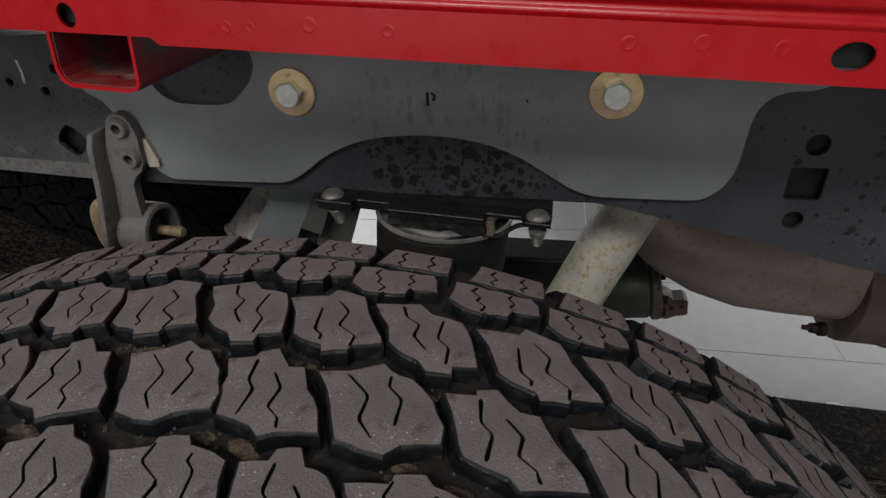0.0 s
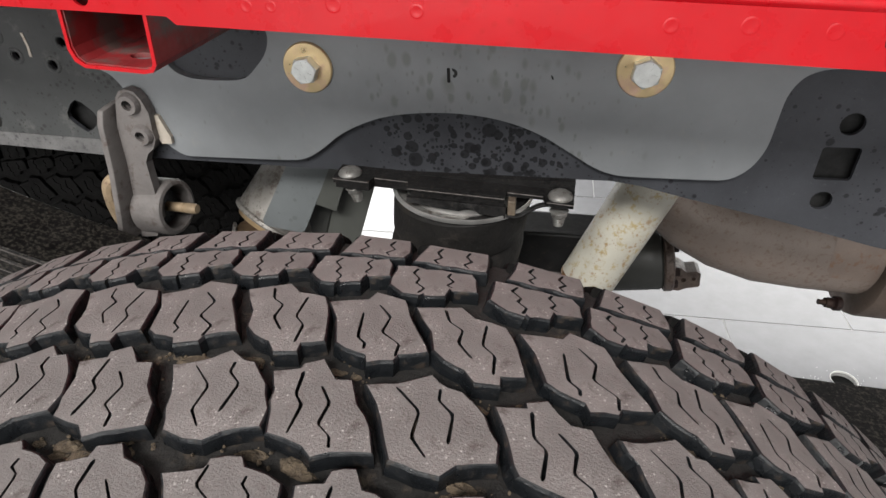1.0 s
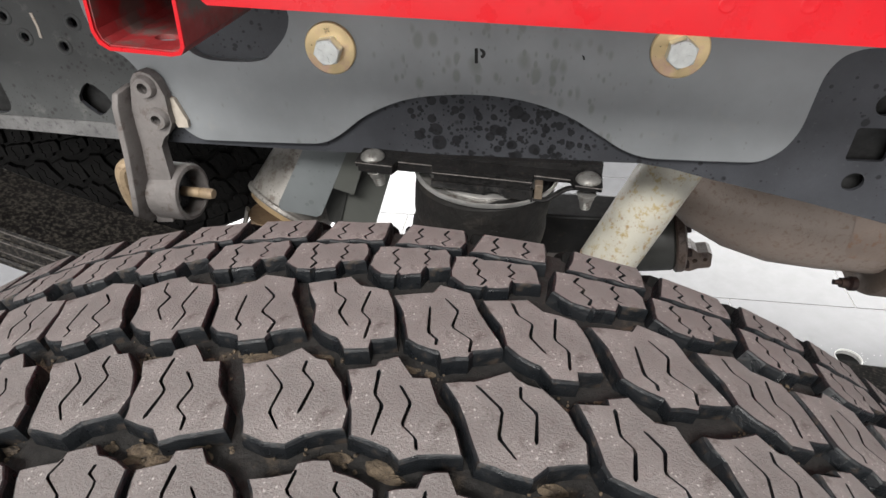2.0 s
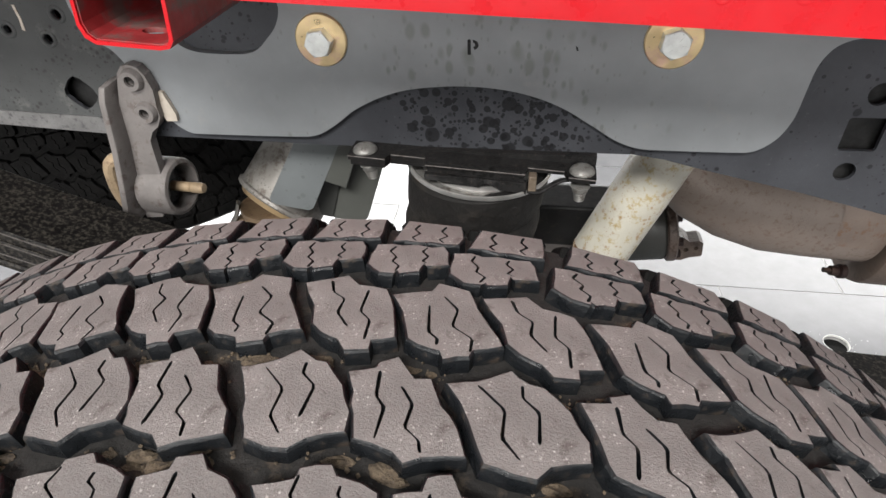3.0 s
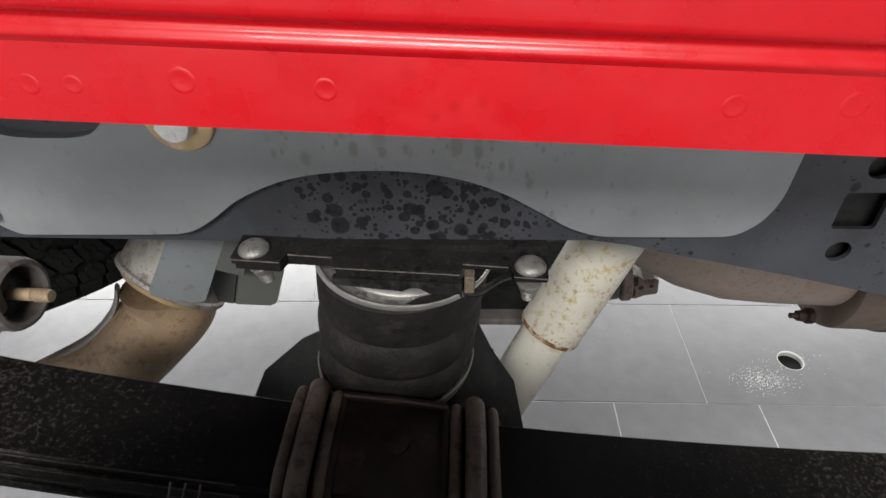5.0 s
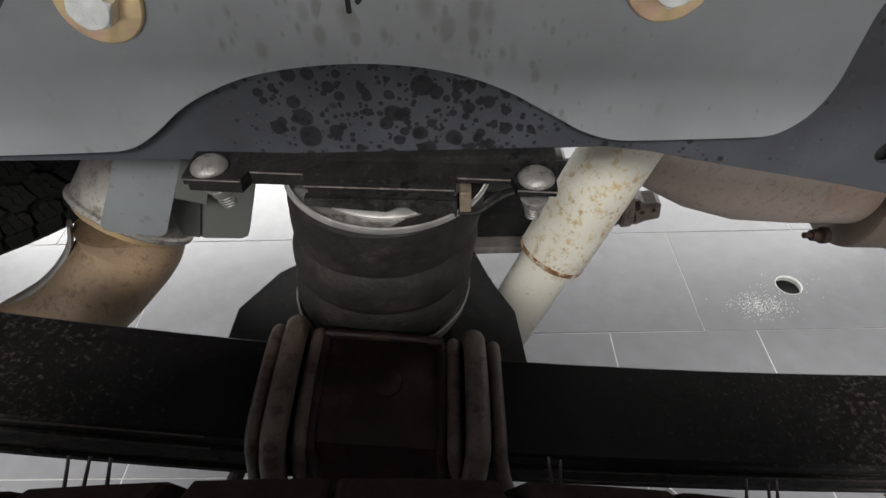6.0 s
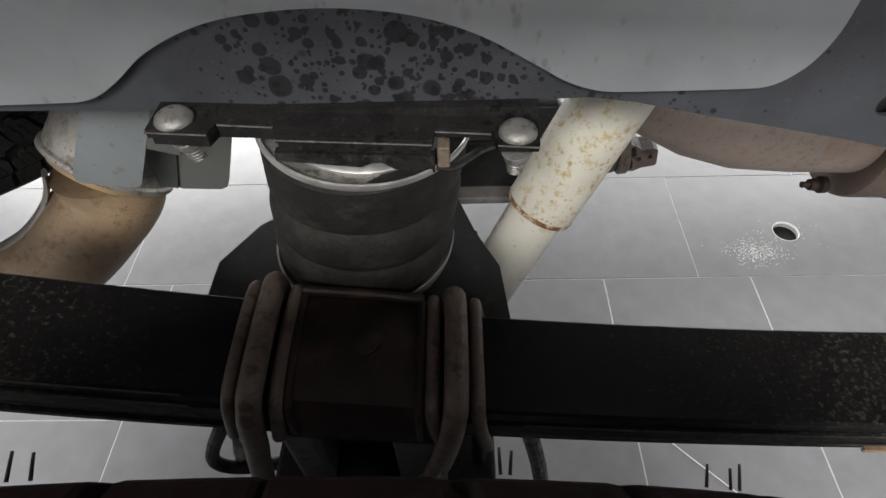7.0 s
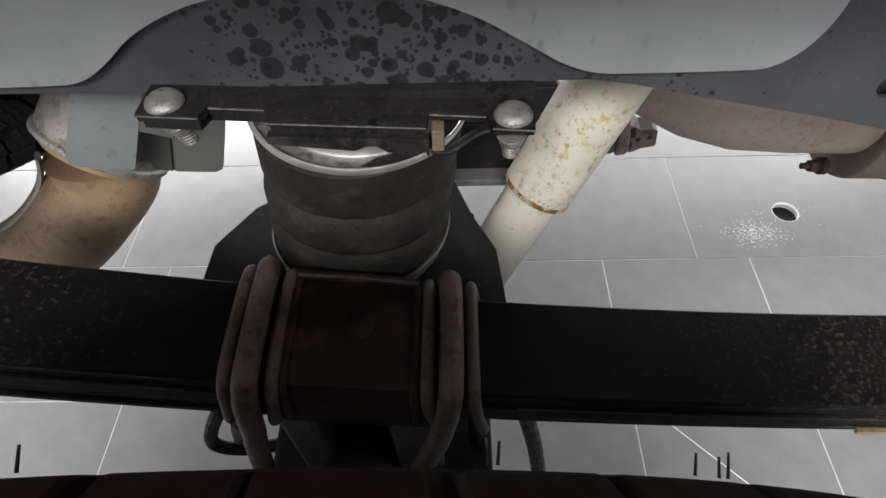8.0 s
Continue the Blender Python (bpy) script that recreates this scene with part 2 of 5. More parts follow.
def empty_at(name, at):
    ob = new(name)
    ob.empty_display_size = 0.02
    ob.matrix_basis = Matrix.Translation(at)
    return ob


def smooth(bm, angle=0.6):
    for f in bm.faces:
        f.smooth = True
    for e in bm.edges:
        if len(e.link_faces) == 2 and e.calc_face_angle(0) > angle:
            e.smooth = False
    return bm


def plate(outline, holes, depth, m=None):
    """A flat sheet: outline and holes in its own x, y plane, depth along z."""
    bm = bmesh.new()
    edges = []
    for loop in (outline, *holes):
        vs = [bm.verts.new((p[0], p[1], 0)) for p in loop]
        edges += [bm.edges.new((vs[i], vs[(i + 1) % len(vs)])) for i in range(len(vs))]
    bmesh.ops.triangle_fill(bm, use_beauty=True, use_dissolve=False, edges=edges, normal=(0, 0, 1))
    ext = bmesh.ops.extrude_face_region(bm, geom=bm.faces[:])
    bmesh.ops.translate(bm, verts=[g for g in ext["geom"] if isinstance(g, bmesh.types.BMVert)], vec=(0, 0, depth))
    if m:
        bm.transform(m)
    bmesh.ops.recalc_face_normals(bm, faces=bm.faces)
    return bm


# a sheet drawn in x, z whose face looks along -y and whose depth runs along +y
def upright(y):
    return Matrix(((1, 0, 0, 0), (0, 0, 1, y), (0, 1, 0, 0), (0, 0, 0, 1)))


def ring_pts(x, z, rx, rz=None, n=20, turn=0.0):
    rz = rz or rx
    return [(x + rx * math.cos(turn + 2 * math.pi * i / n), z + rz * math.sin(turn + 2 * math.pi * i / n)) for i in range(n)]


def round_box_pts(x0, z0, x1, z1, r, n=4):
    pts = []
    for cx, cz, a0 in ((x1 - r, z1 - r, 0), (x0 + r, z1 - r, 90), (x0 + r, z0 + r, 180), (x1 - r, z0 + r, 270)):
        pts += [(cx + r * math.cos(radians(a0 + 90 * i / n)), cz + r * math.sin(radians(a0 + 90 * i / n))) for i in range(n + 1)]
    return pts


def spline(pts, n=8):
    """Points on a smooth curve through the given ones."""
    out = []
    v = [Vector(p) for p in pts]
    for i in range(len(v) - 1):
        a, b, c, d = v[max(i - 1, 0)], v[i], v[i + 1], v[min(i + 2, len(v) - 1)]
        for k in range(n):
            t = k / n
            out.append(0.5 * ((2 * b) + (c - a) * t + (2 * a - 5 * b + 4 * c - d) * t * t + (3 * b - a - 3 * c + d) * t ** 3))
    return out + [v[-1]]


def rounded_loop(pts, n=4):
    """A closed outline with its corners eased, straight runs kept straight."""
    v = [Vector(p) for p in pts]
    out = []
    size = len(v)
    for i in range(size):
        a, b, c, d = v[i - 1], v[i], v[(i + 1) % size], v[(i + 2) % size]
        span = (c - b).length
        m0 = ((b - a).normalized() + (c - b).normalized()) * 0.5 * min(span, 1.5 * (b - a).length)
        m1 = ((c - b).normalized() + (d - c).normalized()) * 0.5 * min(span, 1.5 * (d - c).length)
        for k in range(n):
            t = k / n
            out.append(tuple((2 * t ** 3 - 3 * t * t + 1) * b + (t ** 3 - 2 * t * t + t) * m0 + (3 * t * t - 2 * t ** 3) * c + (t ** 3 - t * t) * m1))
    return out


def lathe(profile, n=48, cap=False):
    """Turned about z from (radius, z) pairs."""
    bm = bmesh.new()
    rings = [[bm.verts.new((r * math.cos(2 * math.pi * i / n), r * math.sin(2 * math.pi * i / n), z)) for i in range(n)] for r, z in profile]
    for a, b in zip(rings, rings[1:]):
        for i in range(n):
            bm.faces.new((a[i], a[(i + 1) % n], b[(i + 1) % n], b[i]))
    if cap:
        bm.faces.new(rings[0][::-1])
        bm.faces.new(rings[-1])
    bmesh.ops.recalc_face_normals(bm, faces=bm.faces)
    return smooth(bm)


def sweep(pts, radius, n=14, flat=1.0, closed_ends=True):
    """A round bar along points; radius may be one number or one for each point."""
    bm = bmesh.new()
    pts = [Vector(p) for p in pts]
    up = Vector((0.013, 0.021, 1.0))
    rings = []
    side = None
    for i, p in enumerate(pts):
        t = (pts[min(i + 1, len(pts) - 1)] - pts[max(i - 1, 0)]).normalized()
        if side is None:
            side = t.cross(up if abs(t.dot(up)) < 0.97 else Vector((0, 1, 0))).normalized()
        side = (side - t * side.dot(t)).normalized()
        b = t.cross(side)
        r = radius[i] if isinstance(radius, (list, tuple)) else radius
        rings.append([bm.verts.new(p + side * (r * math.cos(2 * math.pi * k / n)) + b * (r * flat * math.sin(2 * math.pi * k / n))) for k in range(n)])
    for a, b in zip(rings, rings[1:]):
        for k in range(n):
            bm.faces.new((a[k], a[(k + 1) % n], b[(k + 1) % n], b[k]))
    if closed_ends:
        bm.faces.new(rings[0][::-1])
        bm.faces.new(rings[-1])
    bmesh.ops.recalc_face_normals(bm, faces=bm.faces)
    return smooth(bm)


def box(x0, y0, z0, x1, y1, z1, bevel=0.0015):
    bm = bmesh.new()
    bmesh.ops.create_cube(bm, size=1, matrix=Matrix.Translation(((x0 + x1) / 2, (y0 + y1) / 2, (z0 + z1) / 2)) @ Matrix.Diagonal((x1 - x0, y1 - y0, z1 - z0, 1)))
    if bevel:
        bmesh.ops.bevel(bm, geom=bm.edges[:], offset=bevel, segments=2, affect="EDGES", profile=0.5)
    return bm


def hexagon(across, z0, z1, chamfer=0.0012, dome=0.0):
    """A hexagon bolt head about z with a chamfered top."""
    r = across / math.sqrt(3)
    bm = bmesh.new()
    low = [bm.verts.new((r * math.cos(radians(60 * i)), r * math.sin(radians(60 * i)), z0)) for i in range(6)]
    mid = [bm.verts.new((r * math.cos(radians(60 * i)), r * math.sin(radians(60 * i)), z1 - chamfer)) for i in range(6)]
    k = across / 2 * 0.97
    top = [bm.verts.new((k * math.cos(radians(15 * i)), k * math.sin(radians(15 * i)), z1)) for i in range(24)]
    for i in range(6):
        j = (i + 1) % 6
        bm.faces.new((low[i], low[j], mid[j], mid[i]))
        bm.faces.new((mid[i], mid[j], *[top[(4 * i + q) % 24] for q in (4, 3, 2, 1, 0)]))
    bm.faces.new(top)
    bm.faces.new(low[::-1])
    bmesh.ops.recalc_face_normals(bm, faces=bm.faces)
    return bm


TO_FACE = Matrix(((1, 0, 0, 0), (0, 0, -1, 0), (0, 1, 0, 0), (0, 0, 0, 1)))  # own z to the world's -y


# ---- the room ----
FLOOR_Z = 0.036
HOLE = (0.767, 0.567, 0.0268)  # drilled through the tile: x, y, radius


def build_room():
    bm = plate([(-5.5, -5.5), (5.5, -5.5), (5.5, 5.5), (-5.5, 5.5)], [ring_pts(HOLE[0], HOLE[1], HOLE[2], None, 28)], 0.12, Matrix.Translation((0, 0, FLOOR_Z - 0.1209)))
    ground = tagged(bm_object("floor", bm, M_GROUT), "grey porcelain tile floor with pale grout joints", "floor", kind="structure")
    for name, b in (("wall_south", (-5.6, -5.6, -0.1, 5.6, -5.5, 4.0)), ("wall_north", (-5.6, 4.0, -0.1, 5.6, 4.1, 4.0)),
                    ("wall_west", (-5.6, -5.5, -0.1, -5.5, 5.5, 4.0)), ("wall_east", (5.5, -5.5, -0.1, 5.6, 5.5, 4.0))):
        tagged(bm_object(name, box(*b, 0), M_WALL), "plain grey painted workshop wall", "wall", kind="structure")
    tagged(bm_object("ceiling", box(-5.6, -5.6, 4.0, 5.6, 5.6, 4.1, 0), M_WALL), "plain grey painted workshop ceiling", "ceiling", kind="structure")
    return ground


floor_ob = build_room()


# ---- frame rail with its gusset ----
frame_rail = thing("frame_rail", (0, 0.05, 0.80), "dark grey coated truck frame rail with water spots", "frame rail")
LOW = [(-1.6, 0.838), (-0.75, 0.812), (-0.466, 0.804), (-0.355, 0.798), (-0.112, 0.794), (0.138, 0.796), (0.165, 0.792), (0.206, 0.782), (0.283, 0.765),
       (0.367, 0.744), (0.45, 0.728), (0.60, 0.71), (2.4, 0.70)]
diamond = [(-0.367 + 0.0165 * c, 0.839 + 0.0165 * d) for c, d in ((1, -0.15), (0.85, 0.3), (0.3, 0.85), (-0.1, 1), (-0.5, 0.75), (-0.95, 0.2), (-1, -0.15), (-0.6, -0.6), (-0.1, -1), (0.3, -0.85), (0.8, -0.45))]
rail_holes = [ring_pts(0.313, 0.855, 0.0092), ring_pts(0.311, 0.787, 0.0085), round_box_pts(0.298, 0.8065, 0.327, 0.8355, 0.003), diamond,
              ring_pts(-0.358, 0.910, 0.0045, n=12), ring_pts(-0.376, 0.889, 0.0045, n=12), ring_pts(-0.412, 0.897, 0.004, n=12),
              ring_pts(-0.425, 0.915, 0.004, n=12), round_box_pts(-0.56, 0.822, -0.462, 0.872, 0.012)]
web = part("web", plate(LOW + [(2.4, 0.94), (-1.6, 0.94)], rail_holes, 0.0035, upright(0.008)), M_RAIL, frame_rail)


def flange_strip(pts, y0, y1, thick):
    bm = bmesh.new()
    rows = [[bm.verts.new((x, y, z + dz)) for y, dz in ((y0, 0), (y1, 0), (y1, thick), (y0, thick))] for x, z in pts]
    for a, b in zip(rows, rows[1:]):
        for k in range(4):
            bm.faces.new((a[k], a[(k + 1) % 4], b[(k + 1) % 4], b[k]))
    bm.faces.new(rows[0])
    bm.faces.new(rows[-1][::-1])
    bmesh.ops.recalc_face_normals(bm, faces=bm.faces)
    return bm


# black rather than the rail's coat, to paint shade inside the holes
part("lower_flange", flange_strip(LOW, 0.0117, 0.082, 0.007), M_BLACK, frame_rail)
part("upper_flange", flange_strip([(-1.6, 0.933), (2.4, 0.933)], 0.0117, 0.082, 0.0068), M_RAIL, frame_rail)
# added black block that darkens the bright gap below the flange
part("flange_stiffener", box(0.095, 0.052, 0.7725, 0.150, 0.080, 0.7890, 0.002), M_BLACK, frame_rail)
part("bend", sweep([(x, 0.0118, z + 0.0036) for x, z in LOW], 0.0036, 12), M_RAIL, frame_rail)
part("dusty_edge", plate([(x, z + 0.001) for x, z in LOW[:4]] + [(-0.31, 0.8000), (-0.345, 0.8155), (-0.45, 0.8195), (-0.75, 0.829), (-1.6, 0.853)], [], 0.0014, upright(0.0052)), M_DUSTY, frame_rail, "dusty lower edge of the rail")
for x, z in ((-0.358, 0.910), (-0.376, 0.889), (-0.412, 0.897), (-0.425, 0.915)):
    bm = lathe([(0.0042, -0.001), (0.0050, 0.0008), (0.0066, 0.0011), (0.0080, 0.0004), (0.0084, -0.001)], 20)
    bm.transform(Matrix.Translation((x, 0.0068, z)) @ TO_FACE)
    part("pressed_ring", bm, M_COAT_SHADED, frame_rail)
# left end of the rail, coated darker to paint the shade there
left_part = [(-1.6, 0.940), (-0.300, 0.940), (-0.300, 0.8005)] + [(x, z + 0.0012) for x, z in LOW[3::-1] if x < -0.3]
part("coated_section", plate(left_part, [h for h in rail_holes if max(p[0] for p in h) < -0.31], 0.0009, upright(0.0069)), M_COAT_SHADED, frame_rail, "grey coated rail section with the bed's shade in its colour")
# added dark sheet close behind the web, painting the shade inside its holes
part("inner_web", plate([(x, z + 0.0085) for x, z in LOW] + [(2.4, 0.93), (-1.6, 0.93)], [], 0.004, upright(0.021)), M_INK_SHADE, frame_rail)
GUSSET = ([(-0.269, 0.8085), (-0.262, 0.8055), (-0.253, 0.805), (-0.15, 0.806), (-0.138, 0.809), (-0.122, 0.8185), (-0.103, 0.833), (-0.083, 0.8435), (-0.062, 0.851), (-0.035, 0.8555), (-0.004, 0.857), (0.02, 0.8555),
           (0.041, 0.852), (0.061, 0.846), (0.079, 0.838), (0.094, 0.829), (0.107, 0.821), (0.119, 0.8135), (0.132, 0.808), (0.141, 0.8058), (0.15, 0.805), (0.225, 0.8055), (0.234, 0.808), (0.245, 0.817), (0.2505, 0.8265), (0.254, 0.838),
           (0.2555, 0.858), (0.257, 0.877), (0.260, 0.886), (0.266, 0.894), (0.277, 0.899), (0.30, 0.902), (0.32, 0.915), (0.33, 0.938), (-0.158, 0.938), (-0.154, 0.919), (-0.159, 0.905),
           (-0.170, 0.893), (-0.181, 0.884), (-0.193, 0.881), (-0.223, 0.881), (-0.236, 0.8825), (-0.247, 0.887), (-0.256, 0.898), (-0.260, 0.915), (-0.262, 0.938), (-0.335, 0.938),
           (-0.334, 0.90), (-0.326, 0.890), (-0.314, 0.883), (-0.303, 0.866), (-0.290, 0.836), (-0.280, 0.818)])
GUSSET = rounded_loop(GUSSET, 4)
gusset = part("gusset_plate", plate(GUSSET, [], 0.0078, upright(0.0)), M_GUSSET, frame_rail, "lighter grey coated gusset plate with a wavy edge")

# stencilled letter P on the gusset: a bar and a separate bowl, and a stray tick
letter = part("letter", plate(round_box_pts(-0.0034, 0.8835, -0.0008, 0.8955, 0.0008, 3), [], 0.0006, upright(-0.0006)), M_INK_SHADE, gusset, "black stencilled letter P")
bowl = [(0.0004 + 0.0049 * math.cos(radians(a)), 0.8912 + 0.0040 * math.sin(radians(a))) for a in range(88, -76, -12)]
bowl += [(0.0004 + 0.0022 * math.cos(radians(a)), 0.8914 + 0.0020 * math.sin(radians(a))) for a in range(-70, 90, 20)]
part("stroke", plate(bowl, [], 0.0006, upright(-0.0006)), M_INK_SHADE, letter)
part("ink_tick", plate([(0.0800, 0.8915), (0.0818, 0.8905), (0.0826, 0.8880), (0.0812, 0.8878)], [], 0.0006, upright(-0.0006)), M_INK_SHADE, gusset)

part("chalk_mark", plate([(-0.397, 0.897), (-0.3945, 0.896), (-0.393, 0.906), (-0.394, 0.918), (-0.3965, 0.918), (-0.3955, 0.906)], [], 0.0006, upright(0.0062)), M_CHALK_TAN, frame_rail)


def hex_bolt(x, z, turn):
    """Zinc bolt with a gold washer on the gusset's face."""
    b = thing("hex_bolt", (x, 0.0, z), "zinc hex bolt on a gold washer in the gusset plate", "bolt", "gusset bolts")
    at = Matrix.Translation((x, 0.0, z)) @ TO_FACE
    bm = lathe([(0.0095, 0.0), (0.0205, 0.0), (0.0214, 0.0006), (0.0214, 0.0026), (0.0206, 0.0034), (0.0095, 0.0034), (0.0095, 0.0)], 40)
    bm.transform(at)
    part("washer", bm, M_GOLD, b, "yellow zinc plated flat washer")
    bm = hexagon(0.0200, 0.0034, 0.0132)
    bm.transform(at @ pose(0, 0, 0, 0, 0, turn))
    head_ob = part("bolt_head", bm, M_ZINC, b, "bright zinc hexagon head")
    for k in range(6):
        bm = box(0.0036, -0.0005, 0.0128, 0.0082, 0.0005, 0.0135, 0)
        bm.transform(at @ pose(0, 0, 0, 0, 0, turn + 60 * k + 30))
        part("grade_line", bm, M_ZINC, head_ob)


hex_bolt(-0.122, 0.894, 8)
hex_bolt(0.151, 0.897, 22)

# ---- red bed side and its cross beam ----
red_bed = thing("truck_bed", (0.05, 0.0, 1.06), "glossy red painted steel truck bed side rail", "truck bed")


def edge_z(x):
    """Height of the bed side's lower edge."""
    return 0.9555 - 0.052 * min(x, 1.3) + (0.0 if x > -0.14 else 0.0045)


def bed_side():
    outline = [(x, edge_z(x)) for x in (-1.6, -0.9, -0.5, -0.25, -0.148)]
    outline.append((-0.1445, edge_z(-0.1445) - 0.0002))
    outline += [(x, edge_z(x)) for x in (-0.1395, 0.0, 0.3, 0.7, 2.4)]
    top = [(2.4, edge_z(1.3) + 0.0275), (1.3, edge_z(1.3) + 0.0275), (-1.6, edge_z(-1.6) + 0.0275 - 0.0045)]
    holes = [ring_pts(-0.1976, 0.9805, 0.0062, 0.0075, 16), ring_pts(0.251, 0.9576, 0.0105, 0.0075, 18)]
    return plate(outline + top, holes, 0.0022, upright(-0.1400))


side_skin = part("side_skin", bed_side(), M_RED, red_bed)
# added sheet, coloured dark for the shade behind the bed side's holes
part("closing_sheet", plate([(-1.55, edge_z(-1.55) + 0.008), (1.3, edge_z(1.3) + 0.005), (1.3, edge_z(1.3) + 0.04), (-1.55, edge_z(-1.55) + 0.045)], [], 0.002, upright(-0.132)), M_INK_SHADE, red_bed, "added dark sheet painting the shade behind the bed side's holes")


def bed_upper():
    """The pressed crease above the flange and the sheet over it."""
    prof = [(-0.14, 0.0275), (-0.141, 0.029), (-0.1416, 0.0302), (-0.1414, 0.0316), (-0.1402, 0.033), (-0.1392, 0.0344), (-0.1394, 0.0358), (-0.141, 0.0372), (-0.1426, 0.0384), (-0.1432, 0.0398), (-0.1434, 0.042), (-0.1452, 0.13), (-0.142, 0.135), (-0.1, 0.136), (-0.1, 0.132), (-0.1372, 0.1315), (-0.1372, 0.0275)]
    bm = bmesh.new()
    rows = []
    for x in (-1.6, 1.3, 2.4):
        e = 0.9555 - 0.052 * min(x, 1.3)
        rows.append([bm.verts.new((x, y, e + z)) for y, z in prof])
    for a, b in zip(rows, rows[1:]):
        for k in range(len(prof)):
            j = (k + 1) % len(prof)
            bm.faces.new((a[k], a[j], b[j], b[k]))
    bm.faces.new(rows[0][::-1])
    bm.faces.new(rows[-1])
    bmesh.ops.recalc_face_normals(bm, faces=bm.faces)
    return smooth(bm, 0.9)


part("upper_rail", bed_upper(), M_RED, red_bed)
for x, z, r in ((-0.041, 0.0165, 0.0042), (-0.093, 0.013, 0.0034), (-0.078, 0.0135, 0.0030), (0.006, 0.0155, 0.0036), (0.139, 0.0158, 0.0038), (0.177, 0.0180, 0.0042), (0.217, 0.0175, 0.0040)):
    bm = lathe([(0.0, 0.00005), (r * 0.6, 0.00003), (r * 0.8, 0.00016), (r, 0.00012), (r * 1.2, -0.0001)], 20)
    bm.transform(Matrix.Translation((x, -0.1400, edge_z(x) + z)) @ TO_FACE)
    part("spot_weld", bm, M_RED, red_bed)
part("deck_panel", box(-1.6, -0.135, 1.10, 2.4, 1.75, 1.13, 0), M_DECK, red_bed, "dark bed floor underside")


def cross_beam(side):
    """A wall of the pressed channel that is open at the top, its end showing under the bed side."""
    t = 0.0032
    if side < 0:
        pts = [(-0.2165, 0.976), (-0.2205, 0.947), (-0.2185, 0.9395), (-0.2125, 0.9355), (-0.2120, 0.9355 + t), (-0.2158, 0.942), (-0.2205 + t, 0.948), (-0.2165 + t, 0.976)]
    else:
        pts = [(-0.172, 0.9325), (-0.1655, 0.9335), (-0.1618, 0.938), (-0.1575, 0.976), (-0.1575 - t, 0.976), (-0.1618 - t, 0.94), (-0.1665, 0.9365), (-0.172, 0.9325 + t)]
    return plate(pts, [], 1.75, upright(-0.1372))


beam = part("cross_beam", cross_beam(-1), M_RED_IN, red_bed, "red pressed steel cross beam with an open end")
part("beam_wall", cross_beam(1), M_RED_IN, beam)
slant = Matrix(((1, 0, 0, 0), (0, 1, 0, 0), (-0.074, 0, 1, 0.91975), (0, 0, 0, 1)))
part("beam_floor", plate([(-0.2123, -0.1372), (-0.1718, -0.1372), (-0.1718, 1.61), (-0.2123, 1.61)], [ring_pts(-0.1865, -0.1155, 0.0085, 0.0062, 24)], 0.0032, slant), M_RED_IN, beam)
part("beam_lip", plate([(-0.2165, 0.976), (-0.2205, 0.947), (-0.2185, 0.9395), (-0.2125, 0.9355), (-0.172, 0.9325), (-0.1655, 0.9335), (-0.1618, 0.938), (-0.1575, 0.976), (-0.1599, 0.976), (-0.1642, 0.939), (-0.1665, 0.9357), (-0.172, 0.935), (-0.2120, 0.9379), (-0.2165, 0.942), (-0.2181, 0.948), (-0.2141, 0.976)], [], 0.0014, upright(-0.1389)), M_RED, beam)

# ---- casting that hangs from the rail ----
hanger = thing("hanger_bracket", (-0.315, -0.01, 0.80), "raw cast iron hanger bracket bolted to the rail", "bracket")
HANG = [(-0.3080, 0.866), (-0.3025, 0.8725), (-0.295, 0.8745), (-0.2875, 0.8720), (-0.2828, 0.865), (-0.2795, 0.852), (-0.2805, 0.843), (-0.2815, 0.836), (-0.2815, 0.826), (-0.2870, 0.8165), (-0.2945, 0.811), (-0.3000, 0.802), (-0.3010, 0.79), (-0.302, 0.772),
        (-0.304, 0.755), (-0.308, 0.735), (-0.318, 0.715), (-0.336, 0.713), (-0.3400, 0.735), (-0.3330, 0.78), (-0.3230, 0.82)]
part("body", plate(HANG, [ring_pts(-0.2950, 0.8610, 0.0048, n=16), ring_pts(-0.2925, 0.8310, 0.0048, n=16)], 0.010, upright(-0.0115)), M_CAST, hanger)
for x, z in ((-0.2950, 0.8610), (-0.2925, 0.8310)):
    bm = lathe([(0.0046, 0.002), (0.0048, 0.0045), (0.0085, 0.0045), (0.0100, 0.002), (0.0106, -0.001)], 24)
    bm.transform(Matrix.Translation((x, -0.0125, z)) @ TO_FACE)
    part("boss", bm, M_CAST, hanger)
# the long folded flange on its outer side
def hang_flange():
    bm = bmesh.new()
    rows = []
    for x, z, w in ((-0.3225, 0.858, 0.007), (-0.3255, 0.845, 0.010), (-0.3305, 0.80, 0.013), (-0.3380, 0.76, 0.015), (-0.3450, 0.728, 0.016), (-0.3440, 0.716, 0.012)):
        rows.append([bm.verts.new(p) for p in ((x, -0.016 - w, z), (x + 0.0070, -0.0165 - w, z), (x + 0.0110, -0.002, z + 0.003), (x + 0.0030, -0.002, z + 0.003))])
    for a, b in zip(rows, rows[1:]):
        for k in range(4):
            bm.faces.new((a[k], a[(k + 1) % 4], b[(k + 1) % 4], b[k]))
    bm.faces.new(rows[0])
    bm.faces.new(rows[-1][::-1])
    bmesh.ops.recalc_face_normals(bm, faces=bm.faces)
    bmesh.ops.bevel(bm, geom=bm.edges[:], offset=0.002, segments=2, affect="EDGES", profile=0.5)
    return smooth(bm)
part("flange", hang_flange(), M_CAST, hanger)
